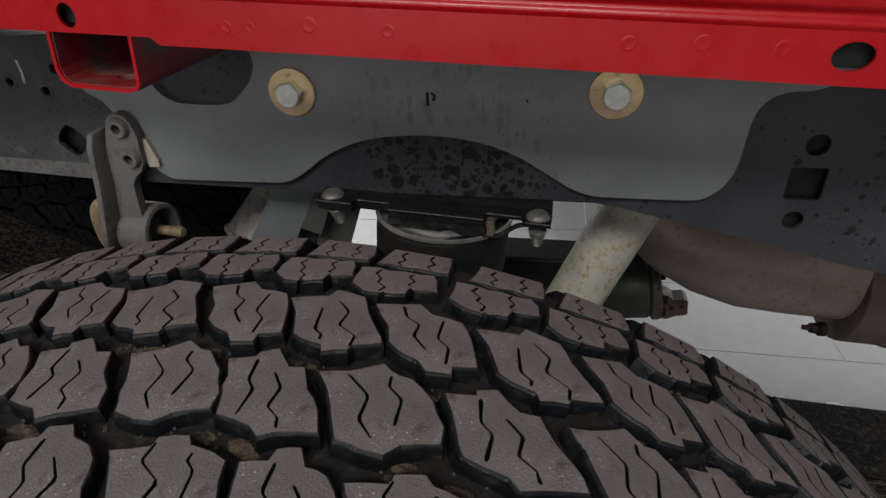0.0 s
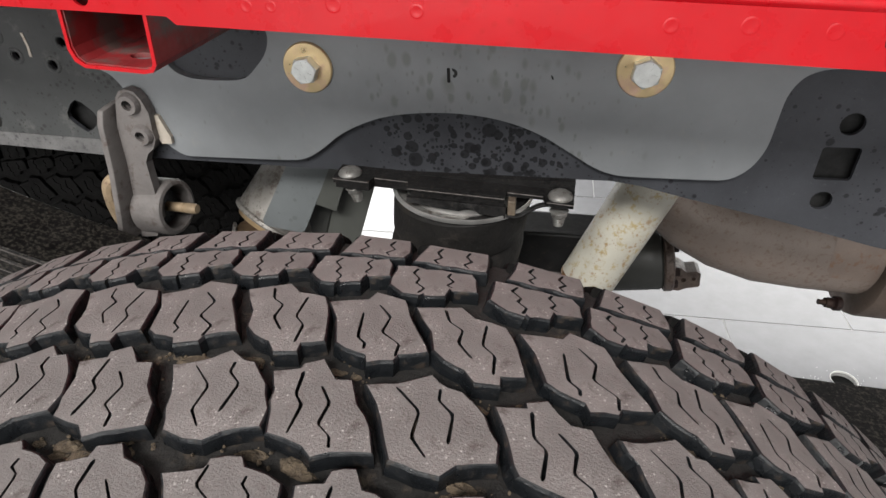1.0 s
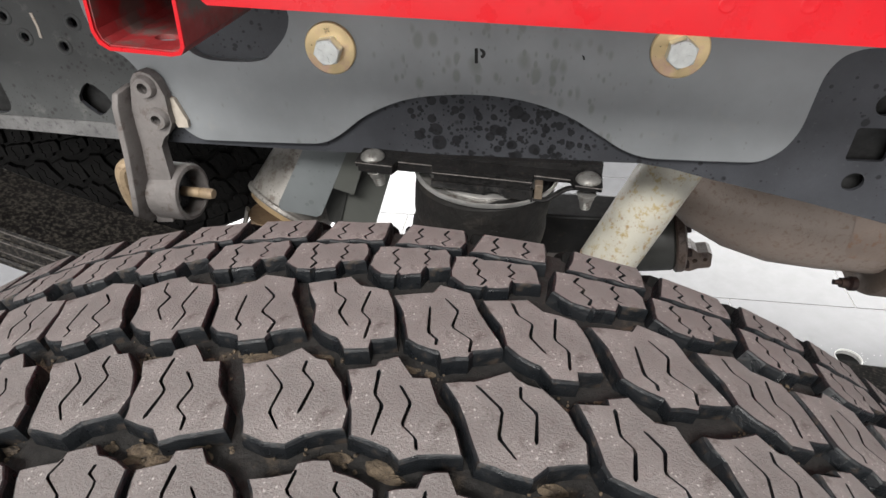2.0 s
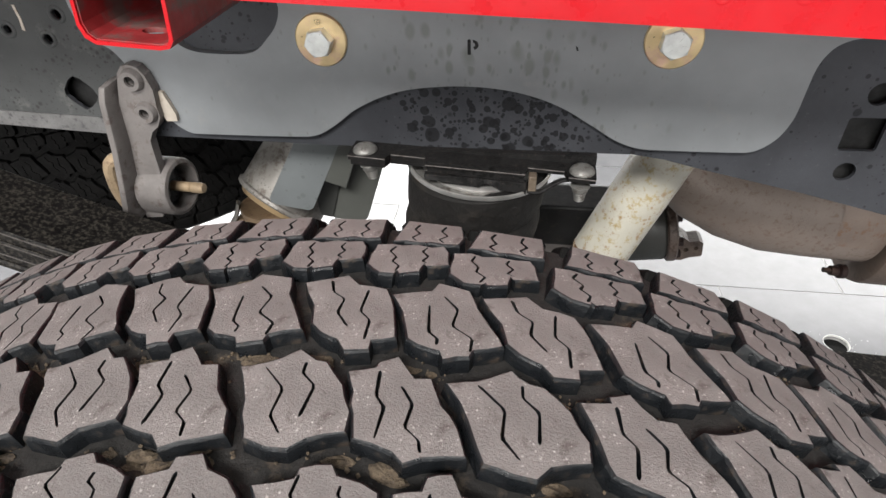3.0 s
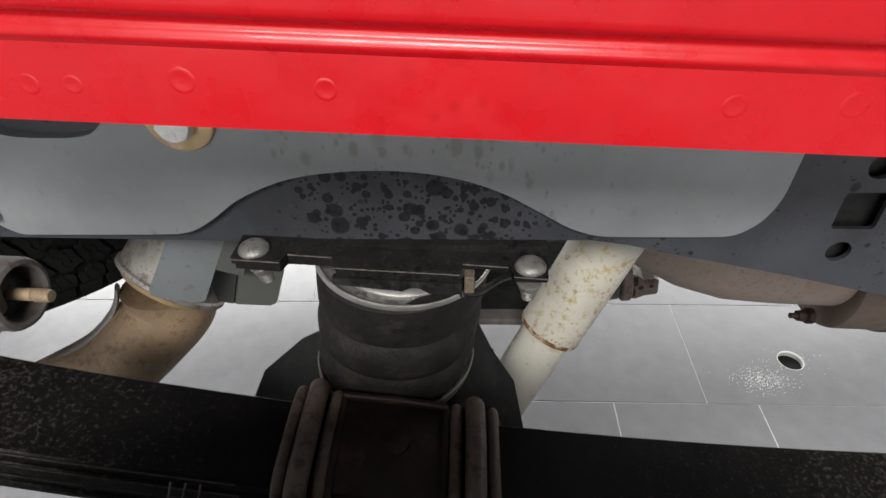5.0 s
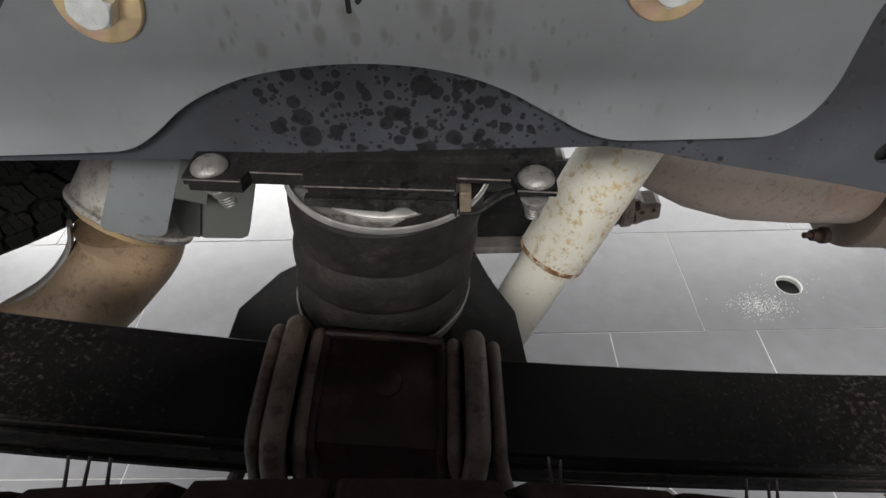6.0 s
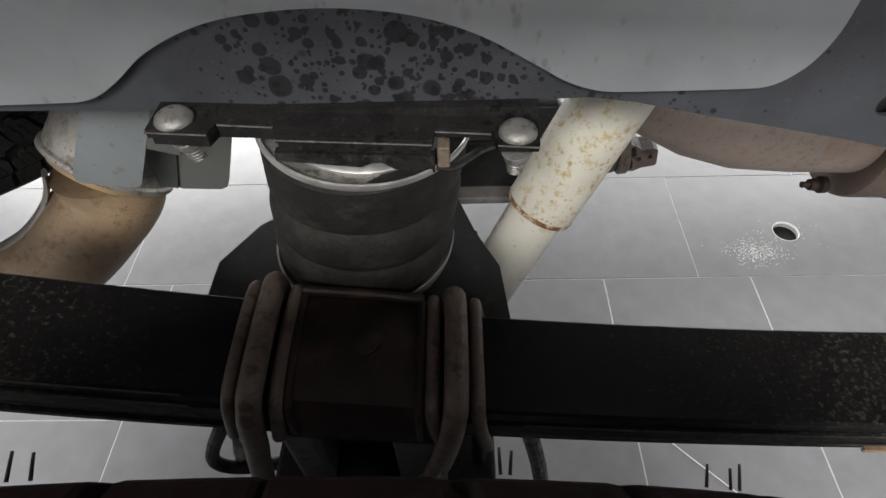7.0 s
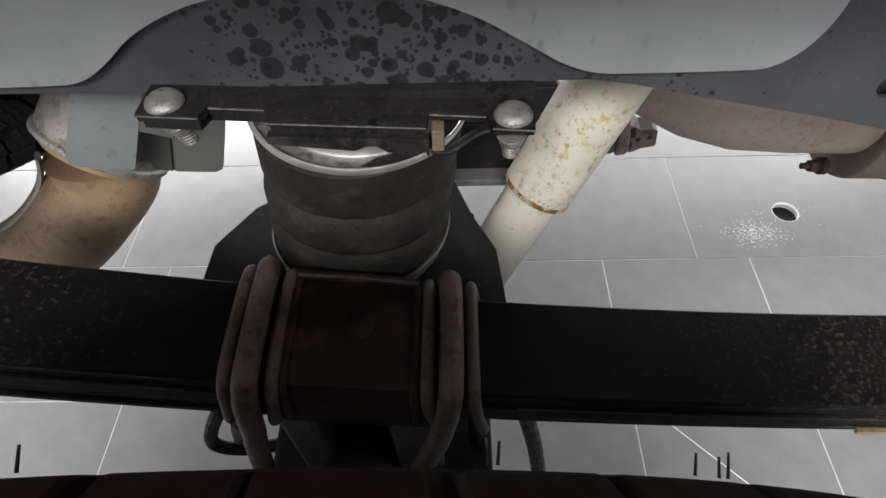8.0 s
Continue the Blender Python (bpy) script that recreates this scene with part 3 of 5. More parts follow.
bm = lathe([(0.0, 0.004), (0.0225, 0.004), (0.0225, 0.034), (0.0245, 0.036), (0.0280, 0.035), (0.0295, 0.032), (0.0295, 0.002), (0.027, 0.0), (0.0, 0.0)], 40)
AX = Matrix.Translation((-0.331, 0.008, 0.742)) @ Euler((0, radians(90), radians(-4))).to_matrix().to_4x4()
bm.transform(AX)
eye_ob = part("bush_eye", bm, M_CAST, hanger)
bm = lathe([(0.0, 0.0), (0.0200, 0.0), (0.0210, 0.004), (0.0180, 0.012), (0.0085, 0.014), (0.0, 0.014)], 32)
bm.transform(AX @ Matrix.Translation((0, 0, 0.0095)))
part("bushing", bm, M_RUBBER, eye_ob, "black rubber bushing")
bm = lathe([(0.0, 0.0), (0.0052, 0.0), (0.0052, 0.026), (0.0046, 0.0265), (0.0056, 0.028), (0.0056, 0.037), (0.0046, 0.041), (0.0, 0.0415)], 20)
bm.transform(AX @ Matrix.Translation((0, 0, 0.018)))
part("pin", bm, M_TAN, eye_ob, "brassy pin end")
part("clip", sweep(spline([(-0.335, 0.010, 0.764), (-0.352, 0.010, 0.769), (-0.364, 0.008, 0.768), (-0.3705, 0.007, 0.759), (-0.3720, 0.006, 0.742), (-0.371, 0.006, 0.728), (-0.368, 0.006, 0.718)], 6), 0.0070, 10), M_TAN, hanger, "tan coated hook shaped clip")
part("tab", plate([(-0.281, 0.848), (-0.2765, 0.847), (-0.2700, 0.826), (-0.2705, 0.8195), (-0.281, 0.8190), (-0.2845, 0.828)], [], 0.004, upright(-0.0045)), M_CHALK_TAN, hanger, "bare tan spacer tab")

# ---- air spring ----
BX, BY = 0.004, 0.030
air_spring = thing("air_spring", (BX, BY, 0.645), "black rubber convoluted air spring with steel end rings", "air spring")
at = Matrix(((1, 0, 0.125, BX - 0.125 * 0.77), (0, 1, 0, BY), (0, 0, 1, 0.002), (0, 0, 0, 1)))  # leans a little along the truck
bm = lathe([(0.055, 0.7680), (0.0640, 0.7675), (0.0668, 0.7640), (0.0672, 0.757), (0.0670, 0.750), (0.0668, 0.742), (0.0664, 0.733), (0.0650, 0.7280), (0.0614, 0.7250), (0.0626, 0.7225), (0.0658, 0.717), (0.0674, 0.708), (0.0670, 0.699), (0.0656, 0.6930), (0.0624, 0.6900), (0.0638, 0.6872),
            (0.0668, 0.682), (0.0675, 0.673), (0.0665, 0.662), (0.0640, 0.652), (0.0600, 0.645), (0.0560, 0.640), (0.050, 0.638)], 64)
for v in bm.verts:
    a = math.atan2(v.co.y, v.co.x)
    v.co.z += (0.0045 * math.sin(2 * a + 0.8) + 0.0025 * math.sin(3 * a)) * max(0.0, 1 - abs(v.co.z - 0.70) / 0.05)
bm.transform(at)
part("bellows", bm, M_BELLOWS, air_spring)
bm = lathe([(0.0668, 0.7692), (0.0676, 0.7680), (0.0690, 0.7690), (0.0694, 0.7710), (0.0690, 0.7728), (0.0680, 0.7733), (0.0670, 0.7726), (0.0668, 0.7692)], 72)
TIP = Matrix.Translation((0, 0, 0.768)) @ Matrix.Rotation(radians(3.4), 4, "Y") @ Matrix.Translation((0, 0, -0.768))
bm.transform(at @ TIP)
part("top_ring", bm, M_BRIGHT, air_spring, "brushed steel crimp ring")
bm = lathe([(0.0, 0.7795), (0.018, 0.7792), (0.030, 0.7778), (0.038, 0.7758), (0.044, 0.7738), (0.0500, 0.7726), (0.0545, 0.7716), (0.0560, 0.7704), (0.0560, 0.7690)], 48)
bm.transform(at @ TIP)
top_plate = part("top_plate", bm, M_BRIGHT, air_spring, "domed stainless top plate")
# dark disc that paints the shade of the drain hole
bm = lathe([(0.0, 0.0004), (0.0022, 0.0004), (0.0026, -0.001)], 14)
bm.transform(Matrix.Translation((0.012, -0.0225, 0.7715)))
part("drain_hole", bm, M_INK_SHADE, top_plate)
bm = lathe([(0.0550, 0.7690), (0.0610, 0.7680), (0.0668, 0.7694)], 56)
bm.transform(at @ TIP)
part("crimp_groove", bm, M_NUT, air_spring, "dull stained groove inside the crimp ring")
bm = lathe([(0.066, 0.640), (0.0685, 0.648), (0.0690, 0.655), (0.0678, 0.655), (0.0675, 0.648), (0.065, 0.642), (0.05, 0.638), (0.05, 0.634), (0.064, 0.6355)], 48)
bm.transform(at)
part("lower_cup", bm, M_BRIGHT, air_spring, "thin bright lower cup rim")
part("lower_bracket", plate([(-0.133, -0.045), (-0.131, 0.022), (-0.105, 0.062), (-0.060, 0.095), (0.060, 0.095), (0.076, 0.050), (0.094, 0.014), (0.100, -0.045)], [], 0.008, Matrix.Translation((0, 0, 0.627))), M_BLACK, air_spring, "black steel lower mounting plate")
for x in (-0.10, 0.07):
    part("bracket_leg", box(x, -0.03, 0.52, x + 0.008, 0.06, 0.6265), M_BLACK, air_spring)

# ---- upper bracket clamped under the rail ----
upper = thing("air_spring_bracket", (0, -0.01, 0.78), "black folded steel air spring bracket with worn edges", "bracket")
TOP = [(-0.108, 0.0075), (-0.109, -0.0180), (-0.075, -0.0195), (-0.072, -0.0105), (-0.041, -0.0110), (-0.039, -0.0195), (0.048, -0.0215), (0.049, -0.0110), (0.081, -0.0115), (0.084, -0.0225), (0.107, -0.0220), (0.108, 0.0075)]
TILT_PLATE = Matrix.Translation((0, 0, 0.7885)) @ Matrix.Rotation(radians(3.2), 4, "Y")
part("top_sheet", plate(TOP, [], 0.0055, TILT_PLATE), M_BRACKET, upper)
part("under_sheet", plate([(-0.1065, 0.0075), (-0.1075, -0.0168), (-0.0762, -0.0183), (-0.0732, -0.0095), (-0.040, -0.0100), (-0.038, -0.0185), (0.047, -0.0205), (0.048, 0.0075)], [], 0.0045, Matrix.Translation((0, 0, -0.0052)) @ TILT_PLATE), M_BRACKET, upper)


def front_lip():
    bm = bmesh.new()
    prof = [(-0.040, 0.0005, -0.004), (-0.010, 0.0, -0.0065), (0.007, 0.0, -0.0078), (0.011, 0.0, -0.0058), (0.0135, 0.0, -0.0040), (0.0195, 0.0, -0.0040), (0.022, 0.0, -0.0058), (0.026, 0.0, -0.0085), (0.049, 0.0, -0.0105)]
    rows = []
    for x, dy, dz in prof:
        zt = 0.7835 - 0.055 * x
        rows.append([bm.verts.new(p) for p in ((x, -0.0170, zt), (x, -0.0222, zt), (x, -0.0240, zt + dz), (x, -0.0200, zt + dz - 0.0008))])
    for a, b in zip(rows, rows[1:]):
        for k in range(4):
            bm.faces.new((a[k], a[(k + 1) % 4], b[(k + 1) % 4], b[k]))
    bm.faces.new(rows[0])
    bm.faces.new(rows[-1][::-1])
    bmesh.ops.recalc_face_normals(bm, faces=bm.faces)
    return bm


part("front_lip", front_lip(), M_BRACKET, upper)
part("back_web", plate([(-0.105, 0.794), (0.108, 0.7795), (0.108, 0.7965), (-0.105, 0.7965)], [], 0.0068, upright(0.0008)), M_BRACKET, upper)
for x0, x1, y, z in ((-0.109, -0.075, -0.0186, 0.7940), (-0.0715, -0.0405, -0.0109, 0.7922), (-0.0395, 0.0478, -0.0206, 0.7886), (0.0492, 0.0808, -0.0114, 0.7848), (0.084, 0.107, -0.0224, 0.7832)):
    part("worn_edge", sweep([(x0, y, z + 0.0046 - 0.056 * 0), (x1, y - 0.001, z + 0.0046 - 0.056 * (x1 - x0))], 0.0007, 6), M_EDGE, upper, "pale edge line of wear and painted glint")
part("tan_tab", box(0.0505, -0.0228, 0.771, 0.0575, -0.0130, 0.7872, 0.001), M_TAB, upper, "bare tan folded tab")
part("hook", sweep(spline([(0.050, -0.020, 0.772), (0.060, -0.021, 0.772), (0.069, -0.019, 0.777), (0.078, -0.016, 0.781), (0.088, -0.014, 0.782)], 5), 0.0034, 10, 0.6), M_BRACKET, upper)
for x, y, z in ((-0.095, -0.0085, 0.7995), (0.0955, -0.0130, 0.7890)):
    bm = lathe([(0.0, 0.0052), (0.0062, 0.0051), (0.0078, 0.0044), (0.0100, 0.0026), (0.0110, 0.0008), (0.0110, 0.0)], 28, False)
    bm.transform(Matrix.Translation((x, y, z)))
    cb = part("carriage_bolt", bm, M_NUT, upper, "round headed carriage bolt")
    lean = Matrix.Translation((x, y, z)) @ pose(0, 0, 0, 0, -9 if x < 0 else 0, 0)
    bm = lathe([(0.0, -0.0125), (0.0082, -0.0130), (0.0086, -0.0140), (0.0070, -0.0150), (0.0070, -0.0185), (0.0, -0.0190)], 20)
    bm.transform(lean)
    part("nut", bm, M_NUT, cb)
    turns = [(0.0, -0.019)]
    for k in range(5):
        turns += [(0.0062 - 0.0004 * k, -0.0190 - 0.0021 * k), (0.0062 - 0.0004 * k, -0.0199 - 0.0021 * k), (0.0051 - 0.0004 * k, -0.0203 - 0.0021 * k)]
    bm = lathe(turns + [(0.0, -0.0300)], 16)
    bm.transform(lean)
    part("thread", bm, M_NUT, cb)

# ---- heat shields ----
shields = []
BRIDGE = [(-0.1665, 0.7220), (-0.144, 0.7145), (-0.128, 0.7535), (-0.108, 0.8), (-0.128, 0.8), (-0.143, 0.7695), (-0.158, 0.7395)]
NOTCH_SHADE = [(-0.186, 0.80), (-0.130, 0.80), (-0.160, 0.7035), (-0.176, 0.6555), (-0.190, 0.6585), (-0.192, 0.7035)]
for pts, y, lab in (([(-0.178, 0.8), (-0.128, 0.8), (-0.143, 0.7695), (-0.158, 0.7395), (-0.1825, 0.6915), (-0.186, 0.6855), (-0.192, 0.6825), (-0.230, 0.6885), (-0.2345, 0.6915), (-0.2345, 0.6975), (-0.190, 0.7715)], 0.060, "flat grey coated heat shield tab under the rail"),
                    ([(-0.135, 0.8), (-0.082, 0.8), (-0.132, 0.6595), (-0.135, 0.6535), (-0.141, 0.6505), (-0.174, 0.6520), (-0.1785, 0.6555), (-0.178, 0.6615)], 0.090, "small olive grey heat shield tab with shade in its colour")):
    sh = thing("heat_shield", (pts[0][0], y, 0.79), lab, "heat shield", "heat shields")
    part("sheet", plate(pts, [], 0.0022, upright(y)), M_SHIELD if y < 0.08 else M_SHIELD_SHADE, sh)
    shields.append(sh)
    part("mounting_fold", box(pts[0][0], y - 0.012, 0.7895, pts[1][0], y + 0.004, 0.7935, 0.0008), M_SHIELD, sh)

# bridge takes the darkened coat for the shade beneath the bracket
bridge = part("bridge", plate(BRIDGE, [], 0.0022, upright(0.0600)), M_SHIELD_SHADE, shields[0])
# added dark sheet in place of the shaded can behind the notch
part("inner_panel", plate(NOTCH_SHADE, [], 0.0022, upright(0.0870)), M_DARK_COAT_SHADE, shields[1], "added dark sheet painting the shade in the notch")

# ---- leaf spring ----
leaf_spring = thing("leaf_spring", (0, -0.085, 0.62), "dark dusty steel leaf spring pack with rusty U-bolts", "leaf spring")


def leaf_top(x):
    return 0.6737 - 0.1647 * x + 0.1645 * x * x + 0.25 * max(0.0, -x - 0.2) ** 2


def leaf(y0, y1, drop, thick, x0, x1, n=36):
    bm = bmesh.new()
    rows = []
    b = 0.0018
    for i in range(n + 1):
        x = x0 + (x1 - x0) * i / n
        z = leaf_top(x) - drop
        rows.append([bm.verts.new((x, y, z + dz)) for y, dz in ((y0, -b), (y0 + b, 0), (y1 - b, 0), (y1, -b), (y1, b - thick), (y1 - b, -thick), (y0 + b, -thick), (y0, b - thick))])
    for a, c in zip(rows, rows[1:]):
        for k in range(8):
            bm.faces.new((a[k], a[(k + 1) % 8], c[(k + 1) % 8], c[k]))
    bm.faces.new(rows[0])
    bm.faces.new(rows[-1][::-1])
    bmesh.ops.recalc_face_normals(bm, faces=bm.faces)
    return smooth(bm, 0.5)


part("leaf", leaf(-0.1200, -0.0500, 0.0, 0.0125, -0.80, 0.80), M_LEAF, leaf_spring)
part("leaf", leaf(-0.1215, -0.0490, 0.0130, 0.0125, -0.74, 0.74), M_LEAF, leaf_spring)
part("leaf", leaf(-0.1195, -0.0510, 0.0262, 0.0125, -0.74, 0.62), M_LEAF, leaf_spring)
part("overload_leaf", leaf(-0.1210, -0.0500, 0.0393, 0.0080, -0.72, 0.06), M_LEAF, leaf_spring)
# pale lines that paint the glints on the leaves' front edges
for drop, x0, x1 in ((0.0005, -0.62, -0.10), (0.0135, -0.62, -0.10), (0.0267, -0.60, -0.10), (0.0135, 0.10, 0.70), (0.0267, 0.10, 0.60)):
    part("worn_edge", sweep([(x0 + (x1 - x0) * k / 12, -0.1208 - (0.0006 if drop > 0.01 else 0), leaf_top(x0 + (x1 - x0) * k / 12) - drop - 0.0008) for k in range(13)], 0.0007, 6), M_EDGE, leaf_spring, "pale edge line of wear and painted glint")
part("rust_streak", leaf(-0.1222, -0.1216, 0.0420, 0.006, -0.62, -0.43, 8), M_PIPE, leaf_spring)
part("rust_streak", leaf(-0.1222, -0.1216, 0.0315, 0.0042, 0.33, 0.62, 8), M_PIPE, leaf_spring)


def saddle():
    bm = bmesh.new()
    rows = []
    for y, h in ((-0.128, -0.030), (-0.1275, -0.004), (-0.122, 0.005), (-0.11, 0.008), (-0.085, 0.009), (-0.06, 0.008), (-0.048, 0.005), (-0.042, -0.004), (-0.0415, -0.03)):
        rows.append([bm.verts.new((x, y, leaf_top(x) + h * k)) for x, k in ((-0.048, 1), (-0.043, 1.15), (0.041, 1.15), (0.046, 1))])
    for a, b in zip(rows, rows[1:]):
        for k in range(3):
            bm.faces.new((a[k], a[k + 1], b[k + 1], b[k]))
    bmesh.ops.recalc_face_normals(bm, faces=bm.faces)
    bmesh.ops.solidify(bm, geom=bm.faces[:], thickness=0.004)
    return smooth(bm, 0.7)


sad = part("spring_saddle", saddle(), M_RUSTY, leaf_spring, "rusty forged spring saddle")
bm = lathe([(0.0, 0.003), (0.006, 0.0025), (0.010, 0.0), (0.0105, -0.002)], 20)
bm.transform(Matrix.Translation((0.002, -0.082, leaf_top(0) + 0.0105)))
part("centre_bolt", bm, M_RUSTY, sad)
part("rear_lip", sweep([(-0.040, -0.047, leaf_top(-0.040) + 0.0095), (0.0, -0.0465, leaf_top(0) + 0.0105), (0.038, -0.047, leaf_top(0.038) + 0.0095)], 0.0034, 10), M_RUSTY, sad, "raised brown rear lip")
for x in (-0.0385, 0.0370):
    part("side_lip", sweep(spline([(x, -0.128, leaf_top(x) - 0.024), (x, -0.1275, leaf_top(x) - 0.004), (x, -0.121, leaf_top(x) + 0.0065), (x, -0.085, leaf_top(x) + 0.0105), (x, -0.050, leaf_top(x) + 0.0090)], 5), 0.0030, 10), M_RUSTY, sad)


def u_bolt(x, r, lift, wide, low):
    z = leaf_top(x) + lift
    inward = -0.004 if x < 0 else -0.010
    pts = [(x + inward, -0.085 - wide * 0.9, low), (x + inward * 0.25, -0.085 - wide, z - 0.085), (x, -0.085 - wide, z - 0.06), (x, -0.085 - wide, z - 0.02), (x, -0.085 - wide * 0.92, z - 0.006), (x, -0.085 - wide * 0.75, z + 0.002), (x, -0.085, z + 0.005),
           (x, -0.085 + wide * 0.75, z + 0.002), (x, -0.085 + wide * 0.92, z - 0.006), (x, -0.085 + wide, z - 0.02), (x, -0.085 + wide, z - 0.06), (x, -0.085 + wide, low)]
    pts = [(px + 0.1647 * (pz - z), py, pz) for px, py, pz in pts]  # square to the sloping leaf
    return sweep(spline(pts, 6), r, 14)


for x in (-0.0575, 0.0585):
    part("u_bolt", u_bolt(x, 0.0076, 0.012, 0.047, 0.47), M_UBOLT, leaf_spring, "rusty forged U-bolt")
for x, w in ((-0.0705, 0.006), (-0.0445, 0.006), (0.0445, 0.006), (0.0720, 0.006)):
    def guide(x=x, w=w):
        sign = -1 if x < 0 else 1
        pts = [(x + sign * 0.006, -0.1290, leaf_top(x) - 0.030), (x + sign * 0.002, -0.1290, leaf_top(x) - 0.010), (x, -0.1255, leaf_top(x) + 0.005), (x, -0.113, leaf_top(x) + 0.0095), (x, -0.085, leaf_top(x) + 0.0105),
               (x, -0.057, leaf_top(x) + 0.0095), (x, -0.0445, leaf_top(x) + 0.005), (x + sign * 0.002, -0.0410, leaf_top(x) - 0.010), (x + sign * 0.006, -0.0410, leaf_top(x) - 0.030)]
        return sweep(spline(pts, 5), 0.0044, 12)
    part("guide_rib", guide(), M_UBOLT, leaf_spring)
seat_ob = part("axle_seat", box(-0.062, -0.085, 0.50, 0.052, -0.045, 0.616, 0.004), M_BLACK, leaf_spring)
for x0, x1 in ((-0.064, -0.0385), (0.0125, 0.050)):
    part("seat_post", box(x0, -0.114, 0.49, x1, -0.0855, 0.617, 0.004), M_DUSTY, seat_ob, "dusty grey post of the axle seat")

# ---- axle ----
axle = thing("axle", (-0.03, 0.1, 0.466), "black steel axle housing under the leaf spring", "axle")
part("housing", sweep([(-0.024, -0.39, 0.4815), (-0.024, 0.0, 0.4815), (-0.024, 0.3, 0.4815), (-0.024, 1.0, 0.4815)], 0.047, 24), M_BLACK, axle)
part("spring_plate", box(-0.095, -0.15, 0.452, 0.090, -0.02, 0.466 + 0.04, 0.004), M_BLACK, axle)
for loop in ([(-0.105, -0.088, 0.62), (-0.118, -0.090, 0.581), (-0.140, -0.090, 0.535), (-0.150, -0.090, 0.505), (-0.143, -0.090, 0.489), (-0.122, -0.090, 0.487), (-0.095, -0.088, 0.492)],
             [(0.074, -0.088, 0.60), (0.075, -0.090, 0.557), (0.076, -0.090, 0.505), (0.070, -0.090, 0.478), (0.050, -0.090, 0.463), (0.030, -0.088, 0.462)]):
    part("hose_loop", sweep(spline(loop, 6), 0.0058, 10), M_RUSTY, axle)
part("brake_hose", sweep(spline([(0.100, -0.07, 0.60), (0.116, -0.08, 0.54), (0.132, -0.085, 0.46), (0.140, -0.09, 0.38), (0.120, -0.10, 0.34), (0.06, -0.10, 0.36), (0.0, -0.09, 0.42)], 6), 0.0072, 10), M_RUBBER, axle, "black rubber brake hose")
part("fitting", sweep([(-0.112, -0.082, 0.56), (-0.117, -0.082, 0.535), (-0.119, -0.082, 0.532), (-0.126, -0.082, 0.505), (-0.128, -0.082, 0.502), (-0.134, -0.082, 0.48)], [0.005, 0.005, 0.0085, 0.0085, 0.0065, 0.0065], 12), M_NUT, axle)

# ---- shock absorber ----
shock = thing("shock_absorber", (0.10, 0.09, 0.62), "cream painted shock absorber with rust spots", "shock absorber")
S_TOP, S_SEAM, S_LOW = Vector((0.2146, 0.1324, 0.7743)), Vector((0.1368, 0.1009, 0.6108)), Vector((0.0722, 0.0748, 0.475))
d = (S_SEAM - S_TOP)
part("dust_tube", sweep([S_TOP, S_TOP + d * 0.5, S_TOP + d * 0.985, S_SEAM], [0.0318, 0.0318, 0.0318, 0.0309], 40), M_SHOCK, shock)
part("rust_lip", sweep([S_SEAM - d * 0.020, S_SEAM - d * 0.012, S_SEAM + d * 0.006], [0.0319, 0.0322, 0.0316], 40), M_RUST, shock, "rusty lower rim")
part("body_tube", sweep([S_SEAM - d * 0.05, S_SEAM + (S_LOW - S_SEAM) * 0.5, S_LOW], 0.0260, 36), M_SHOCK_LO, shock)
bm = lathe([(0.012, -0.02), (0.024, -0.02), (0.024, 0.02), (0.012, 0.02), (0.012, -0.02)], 28)
bm.transform(Matrix.Translation(S_LOW) @ Euler((radians(90), 0, 0)).to_matrix().to_4x4())
part("lower_eye", bm, M_BLACK, shock)

# ---- exhaust ----
exhaust = thing("exhaust_pipe", (-0.26, 0.15, 0.6), "silver exhaust can with a brown steel elbow", "exhaust pipe")
C0 = Vector((-0.2632, 0.140, 0.640))
up = Vector((0.5, 0.5, 0.7)).normalized()
C1 = C0 + up * 0.20
part("can", sweep([C0, C0 + up * 0.004, C0 + up * 0.12, C1], [0.055, 0.0560, 0.0560, 0.0560], 48), M_CAN, exhaust, "dull silver canister with a rolled lip")
part("lip_ring", sweep([C0 - up * 0.004, C0 - up * 0.002, C0 + up * 0.002, C0 + up * 0.004], [0.0565, 0.0590, 0.0590, 0.0565], 48), M_CAN, exhaust)
part("gold_cone", sweep([C0 - up * 0.003, C0 - up * 0.007, C0 - up * 0.011], [0.0525, 0.0508, 0.0490], 44), M_PIPE_GOLD, exhaust, "heat tinted golden collar")
part("elbow", sweep(spline([C0 - up * 0.006, (-0.2695, 0.1324, 0.6102), (-0.2961, 0.1198, 0.5824), (-0.3378, 0.1041, 0.5479), (-0.4024, 0.0897, 0.5155), (-0.4815, 0.0800, 0.4810), (-0.6215, 0.0700, 0.4260)], 8), [0.0450 + 0.004 * math.exp(-k / 4) for k in range(49)], 44), M_PIPE, exhaust, "brown stained steel elbow")
part("strap", sweep(spline([(-0.3105, 0.1180, 0.6480), (-0.3175, 0.1140, 0.6280), (-0.3315, 0.1080, 0.6090), (-0.3535, 0.1000, 0.5900), (-0.3865, 0.0920, 0.5700), (-0.4315, 0.0840, 0.5480), (-0.5015, 0.0750, 0.5210)], 6), 0.0075, 10, 0.35), M_CAN, exhaust, "thin curved grey strap")
side_a = up.cross(Vector((0, 0, 1))).normalized()
side_b = side_a.cross(up)
for k in range(9):
    a = radians(-158 + k * 4.0)
    p = C0 + up * 0.052 + 0.0561 * (side_a * math.cos(a) + side_b * math.sin(a))
    part("stamp_bar", box(p.x - 0.0006, p.y - 0.0006, p.z - 0.0020, p.x + 0.0006, p.y + 0.0006, p.z + 0.0020, 0), M_NUT, exhaust)


MY = 0.262
